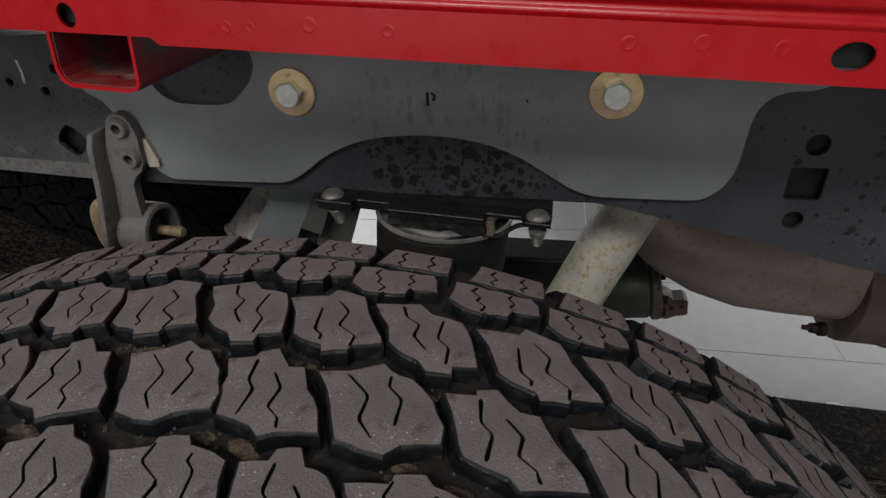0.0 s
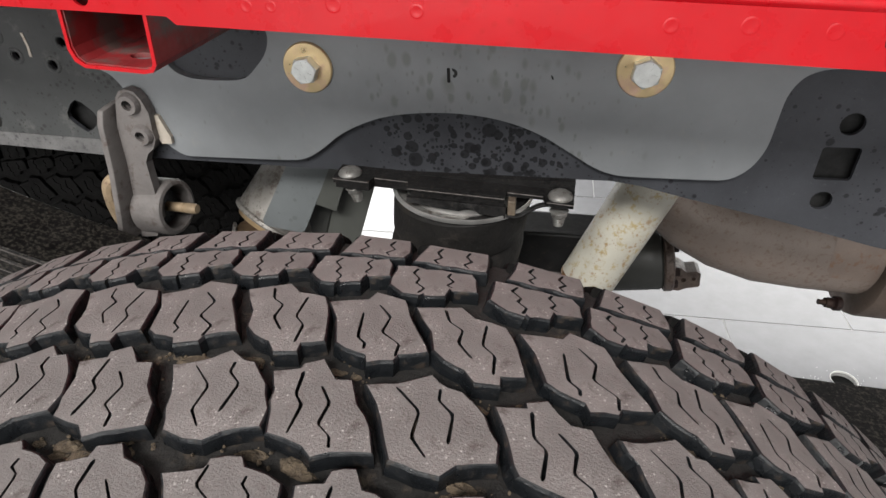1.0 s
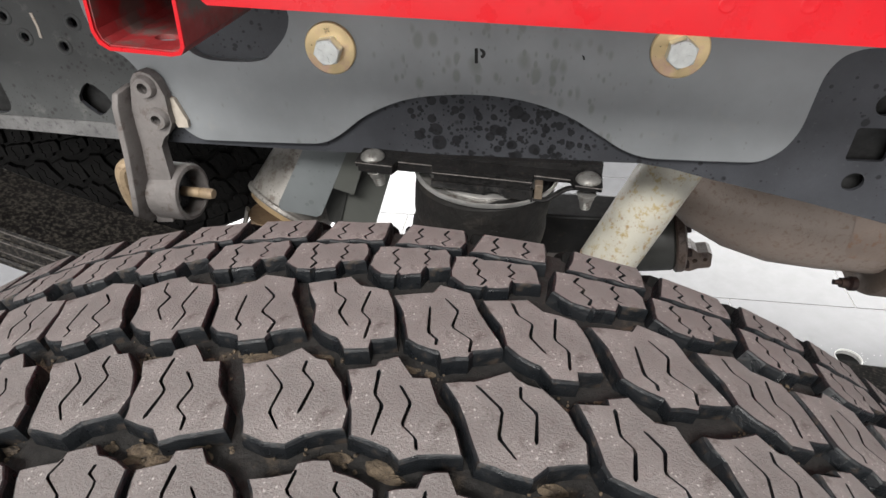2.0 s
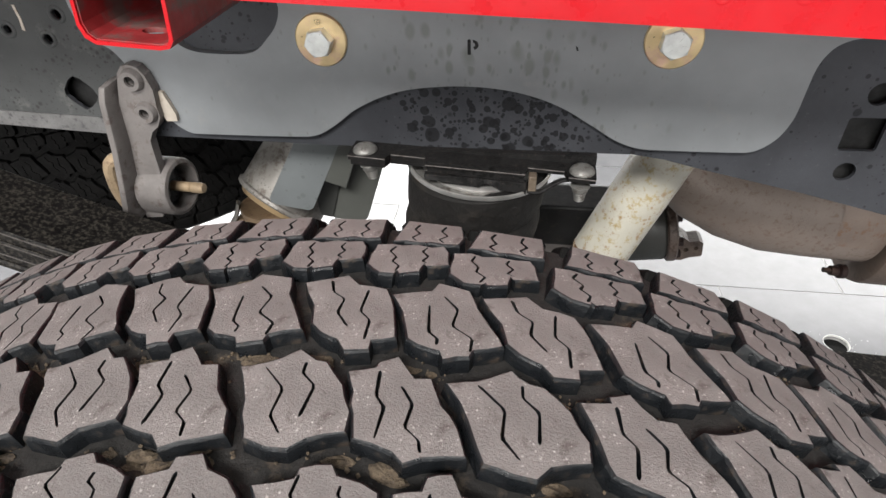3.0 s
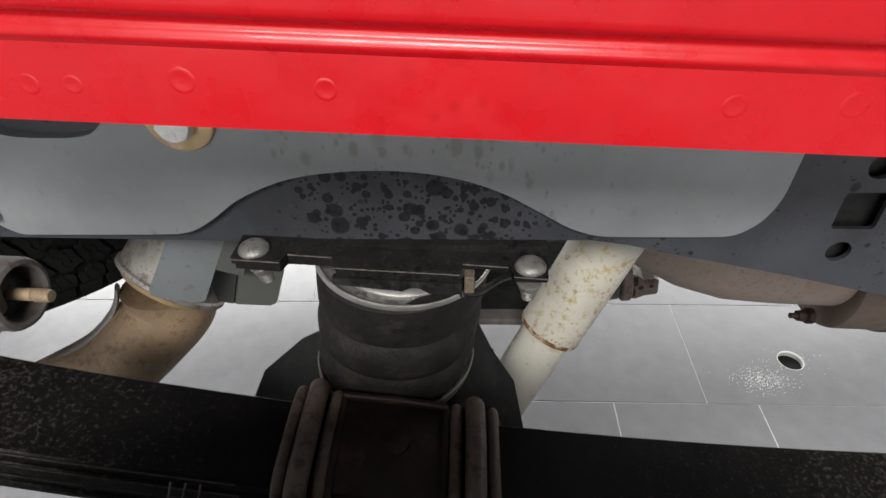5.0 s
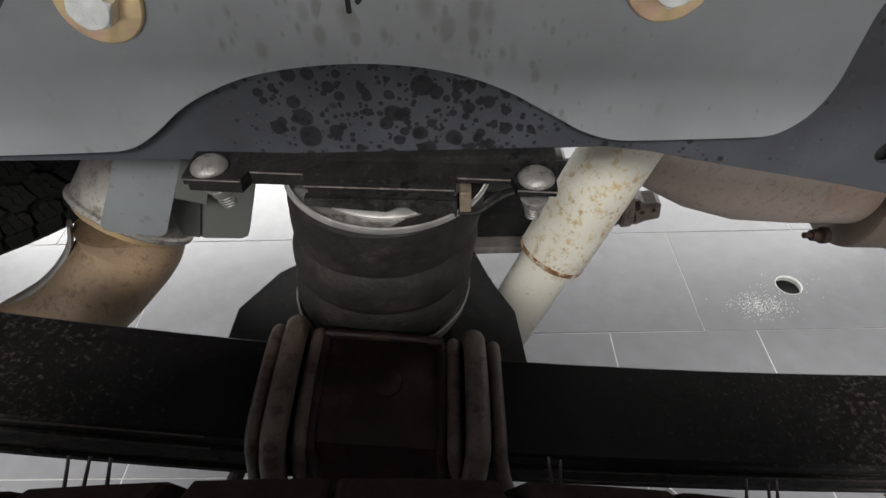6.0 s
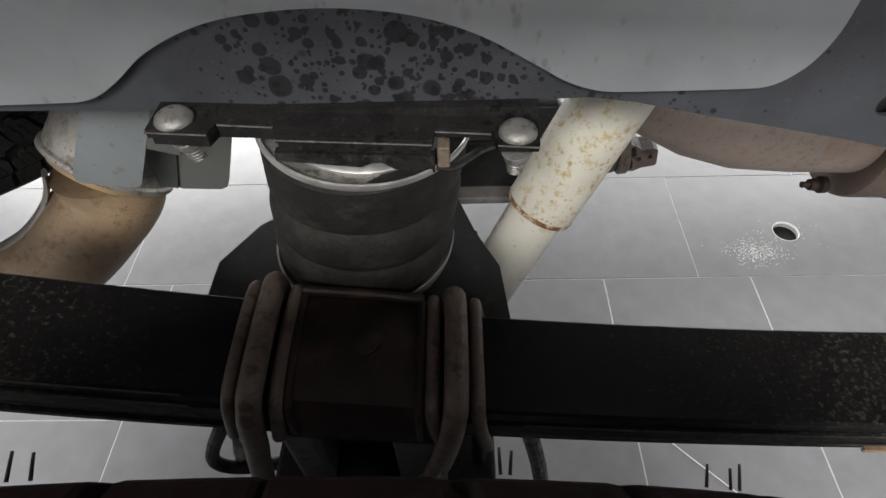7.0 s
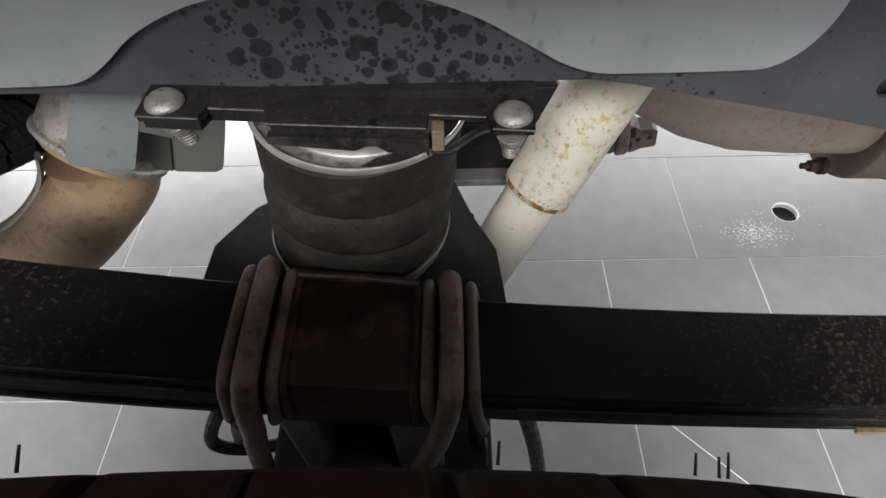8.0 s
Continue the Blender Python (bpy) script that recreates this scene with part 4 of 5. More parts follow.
muffler = thing("muffler", (0.45, MY, 0.56), "weathered brown steel muffler tube with a clamp", "muffler")
MUF = [(0.215, 0.688, 0.0316), (0.2324, 0.666, 0.0401), (0.2541, 0.643, 0.0464), (0.2823, 0.622, 0.0527), (0.3236, 0.605, 0.0601), (0.3725, 0.5965, 0.068), (0.4322, 0.593, 0.0701), (0.5191, 0.589, 0.0701), (0.8123, 0.578, 0.0701)]
part("shell", sweep([(x, MY, z) for x, z, r in MUF], [r for x, z, r in MUF], 44), M_MUFFLER, muffler)
ON_X = Matrix.Translation((0.557, MY, 0.5895)) @ Euler((0, radians(92.5), 0)).to_matrix().to_4x4()
bm = lathe([(0.0527, -0.0586), (0.0769, -0.0586), (0.0817, -0.0554), (0.0833, -0.0500), (0.0833, 0.0043), (0.0859, 0.0065), (0.0859, 0.0152), (0.0527, 0.0174)], 56)
bm.transform(Matrix.Translation((0, 0, -0.0215)) @ ON_X)
part("end_collar", bm, M_COLLAR, muffler, "wide dark brown end collar")
bm = lathe([(0.0702, -0.1195), (0.0705, -0.1129), (0.0707, -0.0565), (0.0702, -0.0543)], 48)
bm.transform(ON_X)
part("heat_band", bm, M_HEAT, muffler, "orange heat tinted band")
bm = lathe([(0.0, 0.0), (0.0036, 0.0), (0.0036, 0.009), (0.0065, 0.009), (0.0075, 0.016), (0.0065, 0.019), (0.0100, 0.021), (0.0100, 0.028), (0.0, 0.030)], 16)
bm.transform(Matrix.Translation((0.456, 0.217, 0.519)) @ Euler((0, radians(95), radians(4))).to_matrix().to_4x4())
part("stud_and_nut", bm, M_RUSTY, muffler)

# ---- drive joint and cross tube behind the air spring ----
joint = thing("flange_joint", (0.29, 0.39, 0.44), "rusty bolted pipe flange joint", "pipe flange")
bm = lathe([(0.0, -0.095), (0.046, -0.095), (0.052, -0.080), (0.055, -0.070), (0.055, 0.008), (0.052, 0.012), (0.0, 0.012)], 40)
bm.transform(Matrix.Translation((0.2760, 0.405, 0.4420)) @ Euler((0, radians(82), 0)).to_matrix().to_4x4())
part("disc", bm, M_DARK_COAT_SHADE, joint, "dark grey coated flange disc")
bm = lathe([(0.0, -0.009), (0.052, -0.009), (0.056, -0.006), (0.056, 0.005), (0.052, 0.008), (0.0, 0.008)], 40)
bm.transform(Matrix.Translation((0.2970, 0.402, 0.4440)) @ Euler((0, radians(82), 0)).to_matrix().to_4x4())
part("hub", sweep([(0.060, 0.405, 0.452), (0.066, 0.405, 0.452), (0.200, 0.405, 0.450), (0.206, 0.405, 0.450)], [0.056, 0.061, 0.061, 0.056], 36), M_DARK_COAT_SHADE, joint, "dark round hub behind the cross member")
plate_ob = part("flange_plate", bm, M_UBOLT, joint, "rusty brown flange plate")
for a in (-150, -95, -40):
    bm = hexagon(0.014, 0.006, 0.016)
    bm.transform(Matrix.Translation((0.2970, 0.402, 0.4440)) @ Euler((0, radians(82), 0)).to_matrix().to_4x4() @ Matrix.Translation((0.043 * math.cos(radians(a)), 0.043 * math.sin(radians(a)), 0)))
    part("flange_bolt", bm, M_RUSTY, plate_ob)
part("riser", sweep([(0.258, 0.425, 0.48), (0.258, 0.445, 0.60), (0.258, 0.462, 0.80), (0.258, 0.462, 1.102)], 0.02, 16), M_BLACK, joint)
part("arm", plate([(0.300, 0.398), (0.322, 0.397), (0.334, 0.404), (0.352, 0.408), (0.354, 0.412), (0.351, 0.436), (0.344, 0.440), (0.328, 0.437), (0.318, 0.445), (0.306, 0.449)], [ring_pts(0.326, 0.420, 0.0045, n=14), ring_pts(0.342, 0.424, 0.0035, n=14)], 0.030, upright(0.376)), M_UBOLT, joint, "rusty cast arm with two bolt holes")
part("arm_web", box(0.300, 0.390, 0.402, 0.350, 0.402, 0.434, 0.002), M_RUSTY, joint)
cross_tube = thing("cross_member", (0.15, 0.19, 0.57), "dark channel cross member with a dusty lower lip", "cross member")
part("channel", box(0.02, 0.165, 0.574, 0.1745, 0.22, 0.634, 0.003), M_BLACK, cross_tube)
part("lip", box(0.02, 0.150, 0.5645, 0.1665, 0.225, 0.5735, 0.002), M_CAST, cross_tube, "dusty tan lower lip")

# ---- wheel with its tread blocks ----
R_TREAD, GROOVE = 0.4333, 0.0068
WX, WY, WZ = -0.0293, -0.355, FLOOR_Z + R_TREAD + 0.0005


def crown(v):
    """Radius of the tread at v across it: flat in the middle, rounded at the shoulders."""
    return R_TREAD - 0.72 * v * v


def slope(v):
    return (crown(v - 0.004) - crown(v + 0.004)) / 0.008


SIPE_W = 0.0005
MM = 0.001


def inside(p, outline):
    hit = False
    for (x0, y0), (x1, y1) in zip(outline, outline[1:] + outline[:1]):
        if (y0 > p[1]) != (y1 > p[1]) and p[0] < x0 + (p[1] - y0) * (x1 - x0) / (y1 - y0):
            hit = not hit
    return hit


def wavy(q, outline):
    """A slit with softened corners, drawn out at both ends as far as the block lets it."""
    q = list(q)
    for end, prev in ((0, 1), (-1, -2)):
        d = Vector(q[end]) - Vector(q[prev])
        d.normalize()
        if inside(tuple(Vector(q[end]) + d * 4.2), outline):
            q[end] = tuple(Vector(q[end]) + d * 2.0)
    out = [q[0]]
    for a, b in zip(q, q[1:]):
        out += [(a[0] * 0.9 + b[0] * 0.1, a[1] * 0.9 + b[1] * 0.1), (a[0] * 0.1 + b[0] * 0.9, a[1] * 0.1 + b[1] * 0.9)]
    return out + [q[-1]]


def tread_block(name, outline, sipes, rng):
    """One worn rubber block: outline in millimetres along and across the tread, with zigzag slits cut into its top."""
    bm = bmesh.new()
    worn = []
    for k, (u, v) in enumerate(outline):
        u2, v2 = outline[(k + 1) % len(outline)]
        worn.append((u + rng.uniform(-0.5, 0.5), v + rng.uniform(-0.5, 0.5)))
        if math.hypot(u2 - u, v2 - v) > 7:
            worn.append(((u + u2) / 2 + rng.uniform(-0.35, 0.35), (v + v2) / 2 + rng.uniform(-0.35, 0.35)))
    pts = [(u * MM, v * MM) for u, v in worn]
    sipes = [wavy([(u + rng.uniform(-0.35, 0.35), v + rng.uniform(-0.3, 0.3)) for u, v in q], outline) for q in sipes]

    def ring(grow, h):
        out = []
        for x, y in pts:
            k = 1 + grow * MM / max(0.004, math.hypot(x, y))
            out.append(bm.verts.new((x * k, y * k, h)))
        return out

    top, worn_edge, rim, low = ring(-0.60, 0.0), ring(-0.05, -0.0003), ring(0.35, -0.0011), ring(0.8, -GROOVE)
    edges = [bm.edges.new((top[i], top[(i + 1) % len(top)])) for i in range(len(top))]
    slits = []
    for s in sipes:
        wide = [SIPE_W * rng.uniform(0.75, 1.4) * (0.35 if k in (0, len(s) - 1) else 1) for k in range(len(s))]
        a = [(u * MM - w, v * MM) for (u, v), w in zip(s, wide)]
        b = [(u * MM + w, v * MM) for (u, v), w in zip(s, wide)][::-1]
        vs = [bm.verts.new((x, y, 0)) for x, y in a + b]
        edges += [bm.edges.new((vs[i], vs[(i + 1) % len(vs)])) for i in range(len(vs))]
        slits.append(vs)
    bmesh.ops.triangle_fill(bm, use_beauty=True, edges=edges, normal=(0, 0, 1))
    for f in bm.faces:
        f.material_index = 0
    n = len(top)
    for a, b, m in ((top, worn_edge, 1), (worn_edge, rim, 1), (rim, low, 1)):
        for i in range(n):
            f = bm.faces.new((a[i], a[(i + 1) % n], b[(i + 1) % n], b[i]))
            f.material_index = m
    for vs in slits:
        deep = [bm.verts.new((v.co.x, v.co.y, -0.005)) for v in vs]
        for i in range(len(vs)):
            f = bm.faces.new((vs[i], vs[(i + 1) % len(vs)], deep[(i + 1) % len(vs)], deep[i]))
            f.material_index = 1
    bmesh.ops.recalc_face_normals(bm, faces=bm.faces)
    me = bpy.data.meshes.new(name)
    bm.normal_update()
    if max(bm.faces, key=lambda f: f.calc_area() * (f.material_index == 0)).normal.z < 0:
        bmesh.ops.reverse_faces(bm, faces=bm.faces[:])
    bm.to_mesh(me)
    bm.free()
    me.materials.append(M_TREAD)
    me.materials.append(M_RUBBER)
    return me


MID_B1 = [(-21.0, 14.6), (-7.2, 20.0), (-4.6, 24.6), (8.1, 22.2), (10.8, 12.0), (19.0, -3.5), (20.3, -6.8), (9.7, -10.0), (9.0, -13.2), (0.1, -15.6), (-2.0, -12.2), (-9.5, -10.5), (-13.5, -7.6), (-17.0, 6.0)]
MID_B2 = [(-20.5, 18.0), (-10.8, 22.8), (-4.6, 24.6), (0.1, 19.9), (12.0, 17.6), (15.6, 8.0), (18.0, -4.0), (18.6, -8.2), (10.4, -10.4), (9.9, -14.5), (2.4, -16.0), (-1.0, -10.8), (-8.0, -8.4), (-12.0, -4.0), (-14.5, 6.0)]
MID_C1 = [(-20.6, 15.1), (-11.6, 17.8), (-11.8, 20.4), (-5.8, 22.8), (0.8, 15.5), (6.4, 15.4), (11.0, 5.6), (16.5, -2.0), (19.0, -10.7), (7.0, -13.6), (1.2, -16.0), (-2.6, -12.5), (-14.0, -9.1), (-16.4, -1.5), (-18.0, 7.0)]
MID_C2 = [(-21.0, 14.2), (-13.0, 16.8), (-9.0, 19.4), (-3.0, 23.3), (2.8, 18.9), (7.0, 19.0), (14.3, 10.0), (18.8, 0.0), (18.8, -7.0), (8.1, -10.2), (3.7, -14.7), (-3.0, -14.2), (-10.0, -12.4), (-13.6, -4.0), (-17.0, 7.0)]
NEAR_S = [(-15.3, 10.5), (-9.0, 12.2), (-4.0, 11.2), (2.0, 12.8), (8.0, 12.0), (13.6, 13.0), (16.0, 8.0), (16.2, -1.0), (7.6, -3.2), (6.6, -1.8), (5.6, -4.2), (4.6, -8.0), (-3.0, -10.2), (-4.0, -8.4), (-5.0, -10.4), (-11.0, -10.2), (-16.6, -5.2), (-16.2, 2.0)]
FAR_S = [(-16.2, -9.2), (-10.5, -8.0), (-5.0, -9.0), (1.0, -7.4), (7.0, -8.2), (13.0, -7.2), (14.2, -2.0), (13.4, 10.2), (-11.5, 10.0)]
SIPES_B1 = ([(-6.8, 9.0), (-6.2, -3.4), (-2.8, -6.0), (-3.2, -9.0)], [(-0.6, 15.2), (4.0, 10.2), (2.0, 1.2), (9.6, -4.4), (9.0, -8.6)])
SIPES_B2 = ([(-10.0, 20.4), (-8.0, 14.0), (-3.2, 10.2), (-4.6, 3.0), (-0.9, -2.3)], [(4.8, 16.6), (3.8, 4.6), (8.1, -0.4), (7.8, -7.7)])
SIPES_C1 = ([(-10.3, 14.3), (-10.0, 6.5), (-6.6, 2.5), (-7.8, -8.4)], [(-1.5, 9.2), (2.0, 4.6), (0.4, -3.4), (5.2, -7.3), (5.6, -11.6)])
SIPES_C2 = ([(-12.2, 14.8), (-4.2, 6.8), (-5.3, -3.2), (-1.6, -7.6)], [(0.2, 17.4), (0.5, 13.0), (5.2, 8.2), (4.4, -1.5)])
SIPES_NEAR = ([(-7.0, 10.0), (-8.5, 6.0), (-5.8, 2.0), (-7.0, -1.5), (-3.6, -4.5), (-5.2, -8.6)], [(6.0, 10.6), (4.6, 7.5), (7.2, 4.0), (5.0, 0.5), (7.2, -1.0)])
SIPES_FAR = ([(-6.0, -7.2), (-8.0, -4.5), (-5.0, -1.0), (-7.6, 3.0), (-5.6, 7.5)], [(5.5, -6.6), (3.8, -4.0), (6.8, -0.5), (4.4, 3.5), (6.2, 8.0)])


def flip(shape):
    return [(-u, -v) for u, v in shape]


def flips(sipes):
    return tuple(flip(q)[::-1] for q in sipes)


# middle across the tread, place of the block where the long pitch begins, the two kinds that alternate
ROWS_OF_BLOCKS = [
    (0.0980, 0.0794, ((FAR_S, SIPES_FAR), (FAR_S, SIPES_FAR))),
    (0.0750, 0.0724, ((NEAR_S, SIPES_NEAR), (NEAR_S, SIPES_NEAR))),
    (0.0370, 0.0905, ((MID_B2, SIPES_B2), (MID_B1, SIPES_B1))),
    (-0.0025, 0.0812, ((MID_C2, SIPES_C2), (MID_C1, SIPES_C1))),
    (-0.0350, 0.0990, ((flip(MID_B1), flips(SIPES_B1)), (flip(MID_B2), flips(SIPES_B2)))),
    (-0.0730, 0.0860, ((flip(NEAR_S), flips(SIPES_NEAR)), (flip(NEAR_S), flips(SIPES_NEAR)))),
    (-0.0960, 0.0790, ((flip(FAR_S), ()), (flip(FAR_S), ()))),
]
wheel = thing("wheel", (WX, WY, WZ), "all terrain tyre with worn dusty brown-black tread blocks", "wheel")
wheel.matrix_basis = pose(WX, WY, WZ, 0, 0, 3.15)


def turned(profile, n):
    """Turned about y from (radius, y) pairs."""
    bm = lathe(profile, n)
    bm.transform(Matrix(((1, 0, 0, 0), (0, 0, 1, 0), (0, -1, 0, 0), (0, 0, 0, 1))))
    bmesh.ops.recalc_face_normals(bm, faces=bm.faces)
    return bm


HALF = [(crown(v) - GROOVE + 0.0006, v) for v in (0.0, 0.03, 0.06, 0.08, 0.092, 0.104, 0.1095)] + [(0.4080, 0.1190), (0.3990, 0.1235), (0.3860, 0.1300), (0.3600, 0.1385), (0.3250, 0.1420), (0.2850, 0.1330), (0.2520, 0.1220), (0.2450, 0.1150)]
BASE = [(r, -v) for r, v in HALF[6:0:-1]] + HALF[:7]
part("tread_base", turned(BASE, 160), M_GROOVE, wheel, at=Matrix.Identity(4))
part("side_wall", turned(HALF[6:], 160), M_SPARE, wheel, at=Matrix.Identity(4))
part("side_wall", turned([(r, -v) for r, v in HALF[:5:-1]], 160), M_SPARE, wheel, at=Matrix.Identity(4))
part("rim", turned([(0.246, -0.118), (0.250, -0.125), (0.240, -0.118), (0.225, -0.10), (0.218, 0.0), (0.225, 0.10), (0.240, 0.118), (0.250, 0.125), (0.246, 0.118)], 64), M_RIM, wheel, at=Matrix.Identity(4))
part("disc", turned([(0.0, -0.03), (0.06, -0.03), (0.08, -0.02), (0.15, -0.035), (0.222, -0.02), (0.222, -0.012), (0.15, -0.027), (0.08, -0.012), (0.0, -0.02)], 48), M_RIM, wheel, at=Matrix.Identity(4))


def block_pose(v, angle, stretch, rng):
    at = Matrix.Rotation(angle, 4, "Y") @ Matrix.Translation((0, v, crown(v))) @ Matrix.Rotation(-math.atan(slope(v)), 4, "X")
    at = at @ Matrix.Translation((0, 0, rng.uniform(-0.0006, 0.0004))) @ pose(0, 0, 0, rng.uniform(-0.6, 0.6), rng.uniform(-0.6, 0.6), rng.uniform(-1.0, 1.0))
    return at @ Matrix.Diagonal((stretch, 1, 1, 1))


def pitches():
    """The tread's uneven pitch: five long blocks among short ones, closing round the wheel."""
    long_run = [0.0446, 0.0436, 0.0430, 0.0430, 0.0420]
    return long_run + [(2 * math.pi * R_TREAD - sum(long_run)) / 71] * 71


STEPS = pitches()
rng = random.Random(4)
rest_v, rest_f, rest_m = [], [], []
for v, phase, kinds in ROWS_OF_BLOCKS:
    meshes = [tread_block("tread_block", o, q, rng) for _ in range(4) for o, q in kinds]
    at_u = phase
    for i, st in enumerate(STEPS):
        a = (at_u + math.pi * R_TREAD) % (2 * math.pi * R_TREAD) - math.pi * R_TREAD
        a /= R_TREAD
        me = meshes[2 * rng.randrange(4) + i % 2]
        prev = STEPS[i - 1]
        m = block_pose(v, a, 0.5 * (st + prev) / 0.0354, rng)
        at_u += st
        if abs(a - 0.08) < 0.80 and v > -0.10:
            ob = new("tread_block", me)
            ob.parent, ob.matrix_basis = wheel, m
        else:
            base = len(rest_v)
            rest_v += [tuple(m @ q.co) for q in me.vertices]
            rest_f += [tuple(base + k for k in p.vertices) for p in me.polygons]
            rest_m += [p.material_index for p in me.polygons]
me = bpy.data.meshes.new("lower_tread")
me.from_pydata(rest_v, [], rest_f)
me.materials.append(M_TREAD)
me.materials.append(M_RUBBER)
me.polygons.foreach_set("material_index", rest_m)
ob = new("lower_tread", me)
ob.parent = wheel
tagged(ob, kind="stuff")

# lugs that carry the tread over the inner shoulder
def shoulder_lug(half):
    prof = [(0.4160, 0.1050), (0.4232, 0.1090), (0.4218, 0.1114), (0.4138, 0.1205), (0.4092, 0.1226), (0.4020, 0.1248), (0.3940, 0.1270), (0.3880, 0.1248)]
    bm = bmesh.new()
    rows = []
    for u, grow in ((-half, -0.0016), (-half + 0.0012, 0.0), (0.0, 0.0), (half - 0.0012, 0.0), (half, -0.0016)):
        rows.append([bm.verts.new(((r + grow) * math.sin(u / R_TREAD), y, (r + grow) * math.cos(u / R_TREAD))) for r, y in prof])
    for a, b in zip(rows, rows[1:]):
        for k in range(len(prof)):
            bm.faces.new((a[k], a[(k + 1) % len(prof)], b[(k + 1) % len(prof)], b[k]))
    bm.faces.new(rows[0][::-1])
    bm.faces.new(rows[-1])
    bmesh.ops.recalc_face_normals(bm, faces=bm.faces)
    me = bpy.data.meshes.new("shoulder_lug")
    bm.to_mesh(me)
    bm.free()
    me.materials.append(M_SPARE)
    return me


lugs = [shoulder_lug(0.0150), shoulder_lug(0.0186)]
at_u = ROWS_OF_BLOCKS[0][1]
for i, st in enumerate(STEPS):
    a = (at_u / R_TREAD + math.pi) % (2 * math.pi) - math.pi
    if abs(a) < 0.85:
        ob = new("shoulder_lug", lugs[0.5 * (st + STEPS[i - 1]) > 0.039])
        ob.parent, ob.matrix_basis = wheel, Matrix.Rotation(a, 4, "Y")
    at_u += st

# dried mud and crumbs lodged in the grooves
rng = random.Random(9)
bm = bmesh.new()


def on_tread(a, v, lift):
    return Matrix.Rotation(a, 4, "Y") @ Matrix.Translation((0, v, crown(v) - GROOVE + lift)) @ Matrix.Rotation(-math.atan(slope(v)), 4, "X")


for k in range(120):
    v0 = rng.choice((0.0590, 0.0190, 0.0190, -0.0180, -0.0580)) + rng.uniform(-0.003, 0.003)
    a0 = rng.uniform(-0.75, 0.10) if rng.random() < 0.7 else rng.uniform(0.1, 0.85)
    for _ in range(rng.randrange(1, 4)):
        a, v, size = a0 + rng.gauss(0, 0.008), v0 + rng.gauss(0, 0.002), rng.uniform(0.0012, 0.0042)
        res = bmesh.ops.create_icosphere(bm, subdivisions=2, radius=size, matrix=on_tread(a, v, 0.0004) @ Matrix.Diagonal((rng.uniform(0.8, 1.6), rng.uniform(0.5, 0.9), rng.uniform(0.2, 0.45), 1)))
        for q in res["verts"]:
            q.co += Vector([rng.uniform(-0.16, 0.16) * size for _ in range(3)])
    for _ in range(10):
        size = rng.uniform(0.0002, 0.0008)
        res = bmesh.ops.create_icosphere(bm, subdivisions=1, radius=size, matrix=on_tread(a0 + rng.gauss(0, 0.014), v0 + rng.gauss(0, 0.0035), rng.uniform(0.0004, 0.0014)))
        for q in res["verts"]:
            q.co += Vector([rng.uniform(-0.3, 0.3) * size for _ in range(3)])
mud = part("dried_mud", bm, M_MUD, wheel, at=Matrix.Identity(4))
tagged(mud, kind="stuff")

# moulding hairs on the inner side wall
rng = random.Random(21)
for a in (-0.265, -0.258, -0.014, -0.003, 0.010, 0.269, 0.275, 0.416, 0.437, 0.445):
    rot = Matrix.Rotation(a, 4, "Y")
    p0 = rot @ Vector((0, 0.1262, 0.4015))
    p1 = rot @ Vector((rng.uniform(-0.0006, 0.0006), 0.1310 + rng.uniform(0.0, 0.0022), 0.4040))
    part("moulding_hair", sweep([p0, p1], [0.0005, 0.0004], 5), M_RUBBER, wheel, at=Matrix.Identity(4))

spare = copy_thing(wheel, Matrix.Translation((-0.753, 0.564, 0.620)) @ Matrix.Rotation(radians(90), 4, "X") @ Matrix.Rotation(radians(-70), 4, "Y"))
spare.name = "spare_wheel"
tagged(spare, "black spare tyre lying flat under the bed", "wheel")
# the spare's mesh copies carry one near-black rubber throughout
fresh = {}
for ob in spare.children_recursive:
    if ob.data not in fresh:
        fresh[ob.data] = ob.data.copy()
        for k, m in enumerate(ob.data.materials):
            if m in (M_TREAD, M_GROOVE, M_MUD, M_RUBBER):
                fresh[ob.data].materials[k] = M_SPARE
    ob.data = fresh[ob.data]

# ---- floor tiles ----
def tile_mesh(w, dpt):
    bm = box(-w / 2 + 0.0013, -dpt / 2 + 0.0013, -0.008, w / 2 - 0.0013, dpt / 2 - 0.0013, 0.0, 0)
    bmesh.ops.bevel(bm, geom=[e for e in bm.edges if all(v.co.z > -0.001 for v in e.verts)], offset=0.0005, segments=1, affect="EDGES")
    me = bpy.data.meshes.new("tile")
    bm.to_mesh(me)
    bm.free()
    me.materials.append(M_TILE)
    return me


def holed_tile(w, dpt, hx, hy, r):
    bm = plate(round_box_pts(-w / 2 + 0.0009, -dpt / 2 + 0.0009, w / 2 - 0.0009, dpt / 2 - 0.0009, 0.001, 1), [ring_pts(hx, hy, r, r, 28)], 0.008, Matrix.Translation((0, 0, -0.008)))
    me = bpy.data.meshes.new("tile")
    bm.to_mesh(me)
    bm.free()
    me.materials.append(M_TILE)
    return me


ROW0, DEPTH = 0.4475, 0.294
wide, narrow = tile_mesh(0.592, DEPTH), tile_mesh(0.296, DEPTH)
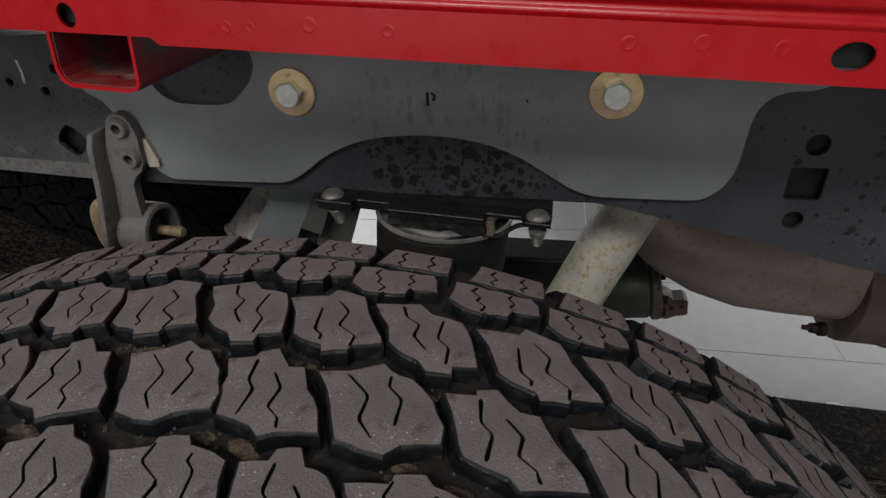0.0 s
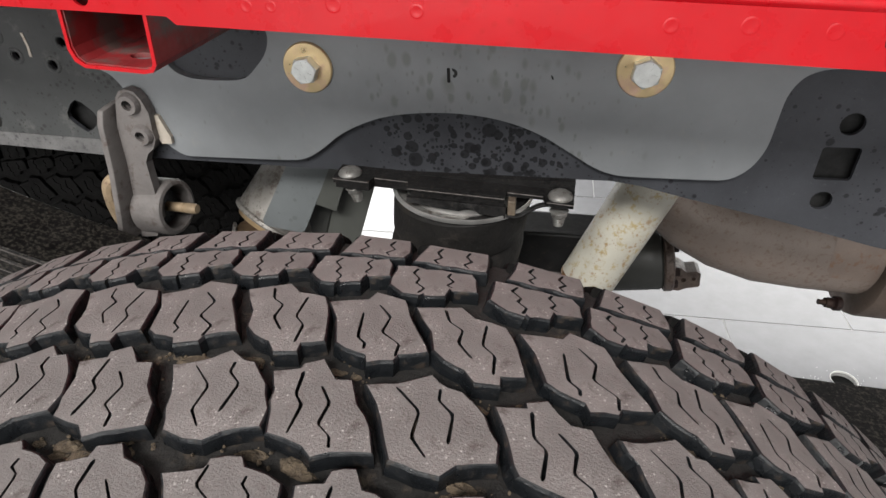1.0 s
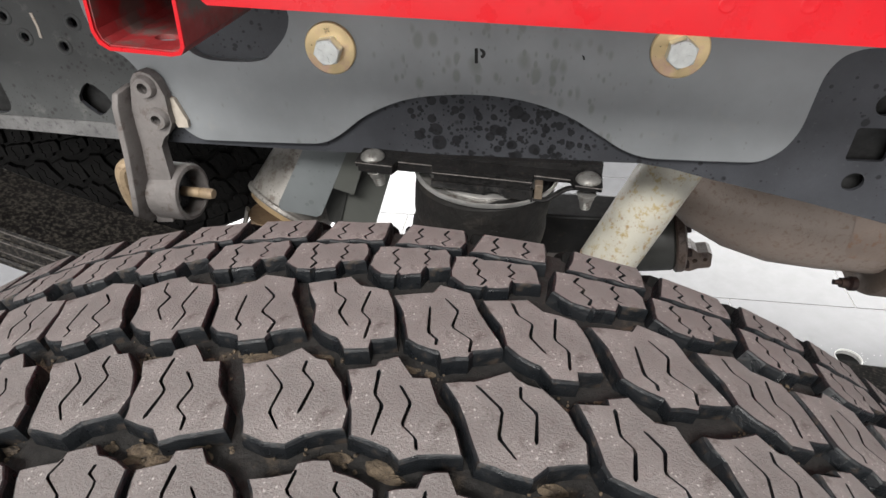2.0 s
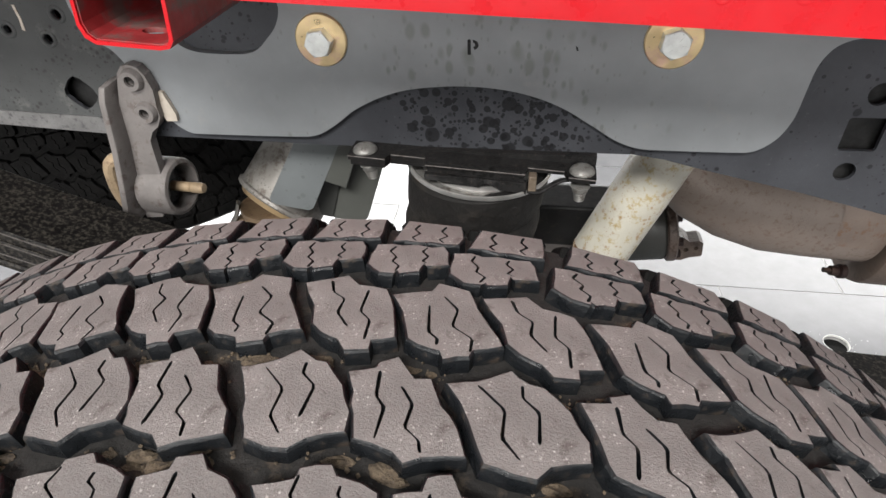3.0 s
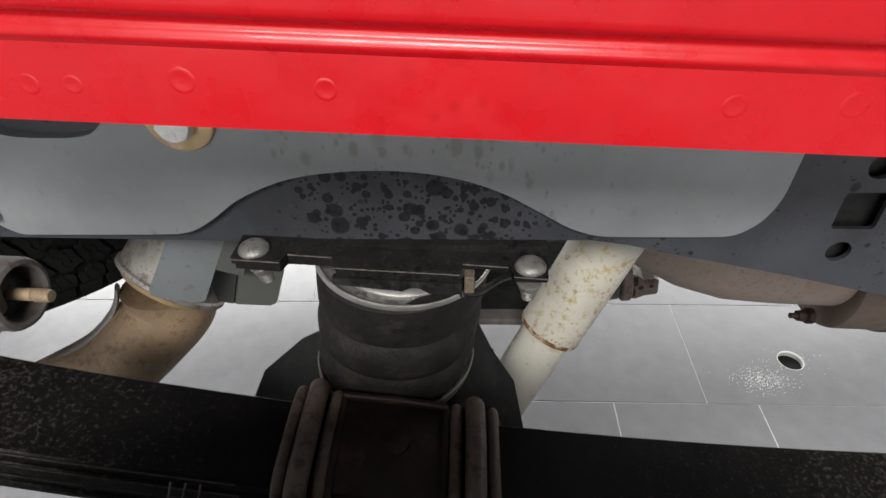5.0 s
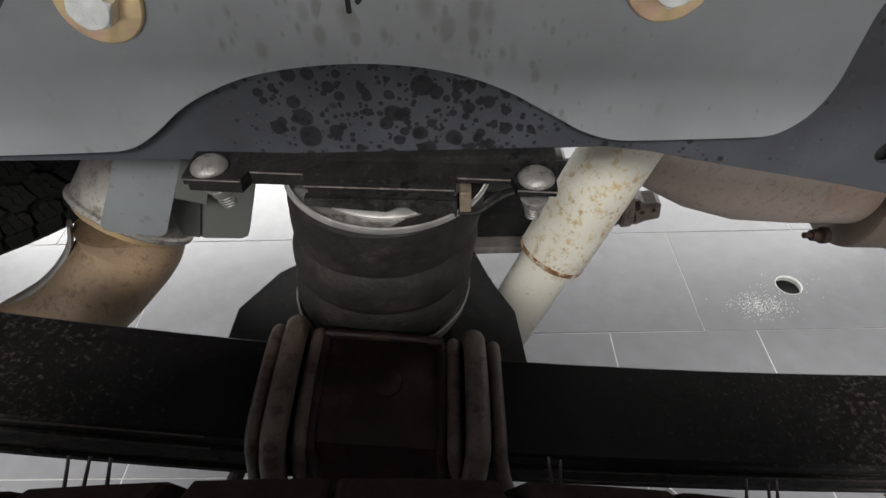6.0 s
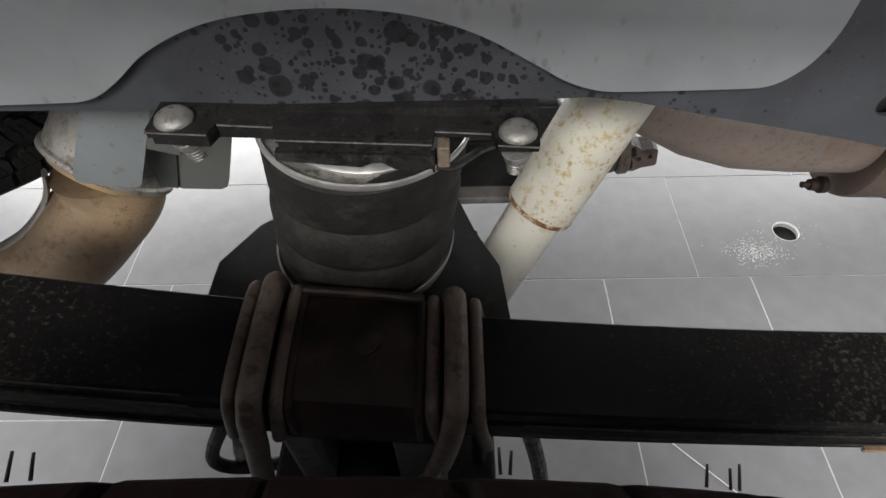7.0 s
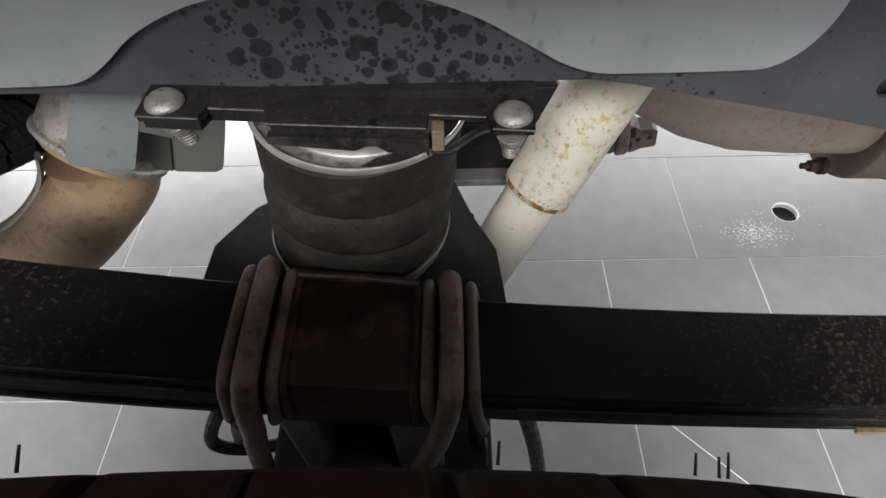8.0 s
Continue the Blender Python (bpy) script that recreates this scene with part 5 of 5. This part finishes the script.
for k in range(-4, 11):
    y = ROW0 + DEPTH * (k + 0.5)
    w, me, x0 = (0.592, wide, 0.550 + (0.296 if k % 2 else 0.0)) if k >= 0 else (0.296, narrow, 0.357)
    for i in range(math.floor((-2.2 - x0) / w), math.ceil((2.9 - x0) / w)):
        cx = x0 + (i + 0.5) * w
        mesh_here = me
        if abs(cx - HOLE[0]) < w / 2 and abs(y - HOLE[1]) < DEPTH / 2:
            mesh_here = holed_tile(w, DEPTH, HOLE[0] - cx, HOLE[1] - y, HOLE[2])
        ob = new("tile", mesh_here)
        ob.parent = floor_ob
        ob.matrix_basis = Matrix.Translation((cx, y, FLOOR_Z))
Y0, Y1 = ROW0 - 4 * DEPTH, ROW0 + 11 * DEPTH
outer = bmesh.new()
for b in ((-5.5, -5.5, 5.5, Y0), (-5.5, Y1, 5.5, 5.5), (-5.5, Y0, -2.2, Y1), (2.9, Y0, 5.5, Y1)):
    bmesh.ops.create_cube(outer, size=1, matrix=Matrix.Translation(((b[0] + b[2]) / 2, (b[1] + b[3]) / 2, FLOOR_Z - 0.0033)) @ Matrix.Diagonal((b[2] - b[0], b[3] - b[1], 0.006, 1)))
part("outer_floor", outer, M_TILE, floor_ob)
# white rim, and a dark disc that paints the shade down the drilled hole
bm = lathe([(HOLE[2] + 0.0010, 0.0003), (HOLE[2] - 0.0002, 0.0005), (HOLE[2] - 0.0006, -0.0045)], 28)
bm.transform(Matrix.Translation((HOLE[0], HOLE[1], FLOOR_Z)))
part("hole_rim", bm, M_CHALK, floor_ob, "white rim of a drilled hole")
part("hole_bottom", plate(ring_pts(HOLE[0], HOLE[1], HOLE[2] - 0.0002, None, 24), [], 0.0004, Matrix.Translation((0, 0, FLOOR_Z - 0.014))), M_INK_SHADE, floor_ob)
# drilling dust beside it
rng = random.Random(5)
bm = bmesh.new()
for _ in range(620):
    px, py = rng.gauss(0.688, 0.030), rng.gauss(0.512, 0.017)
    if rng.random() < 0.08:
        px, py = rng.gauss(0.77, 0.03), rng.gauss(0.56, 0.02)
    if math.hypot(px - HOLE[0], py - HOLE[1]) < HOLE[2] + 0.003:
        continue
    r = rng.uniform(0.0004, 0.0011)
    bmesh.ops.create_icosphere(bm, subdivisions=1, radius=r, matrix=Matrix.Translation((px, py, FLOOR_Z + r * 0.3)) @ Matrix.Diagonal((1, 1, 0.5, 1)))
dust = bm_object("drilling_dust", bm, M_CHALK)
tagged(dust, "white drilling dust scattered on the floor tile", "dust", kind="stuff")
# thin pale cable lying across the tiles
cable = bm_object("thin_cable", sweep(spline([(0.36, 0.16, FLOOR_Z + 0.0015), (0.417, 0.099, FLOOR_Z + 0.0015), (0.472, 0.045, FLOOR_Z + 0.0015), (0.536, -0.016, FLOOR_Z + 0.0015), (0.64, -0.10, FLOOR_Z + 0.0015)], 5), 0.0009, 8), M_CHALK)
tagged(cable, "thin pale cable lying across the floor tiles", "cable")
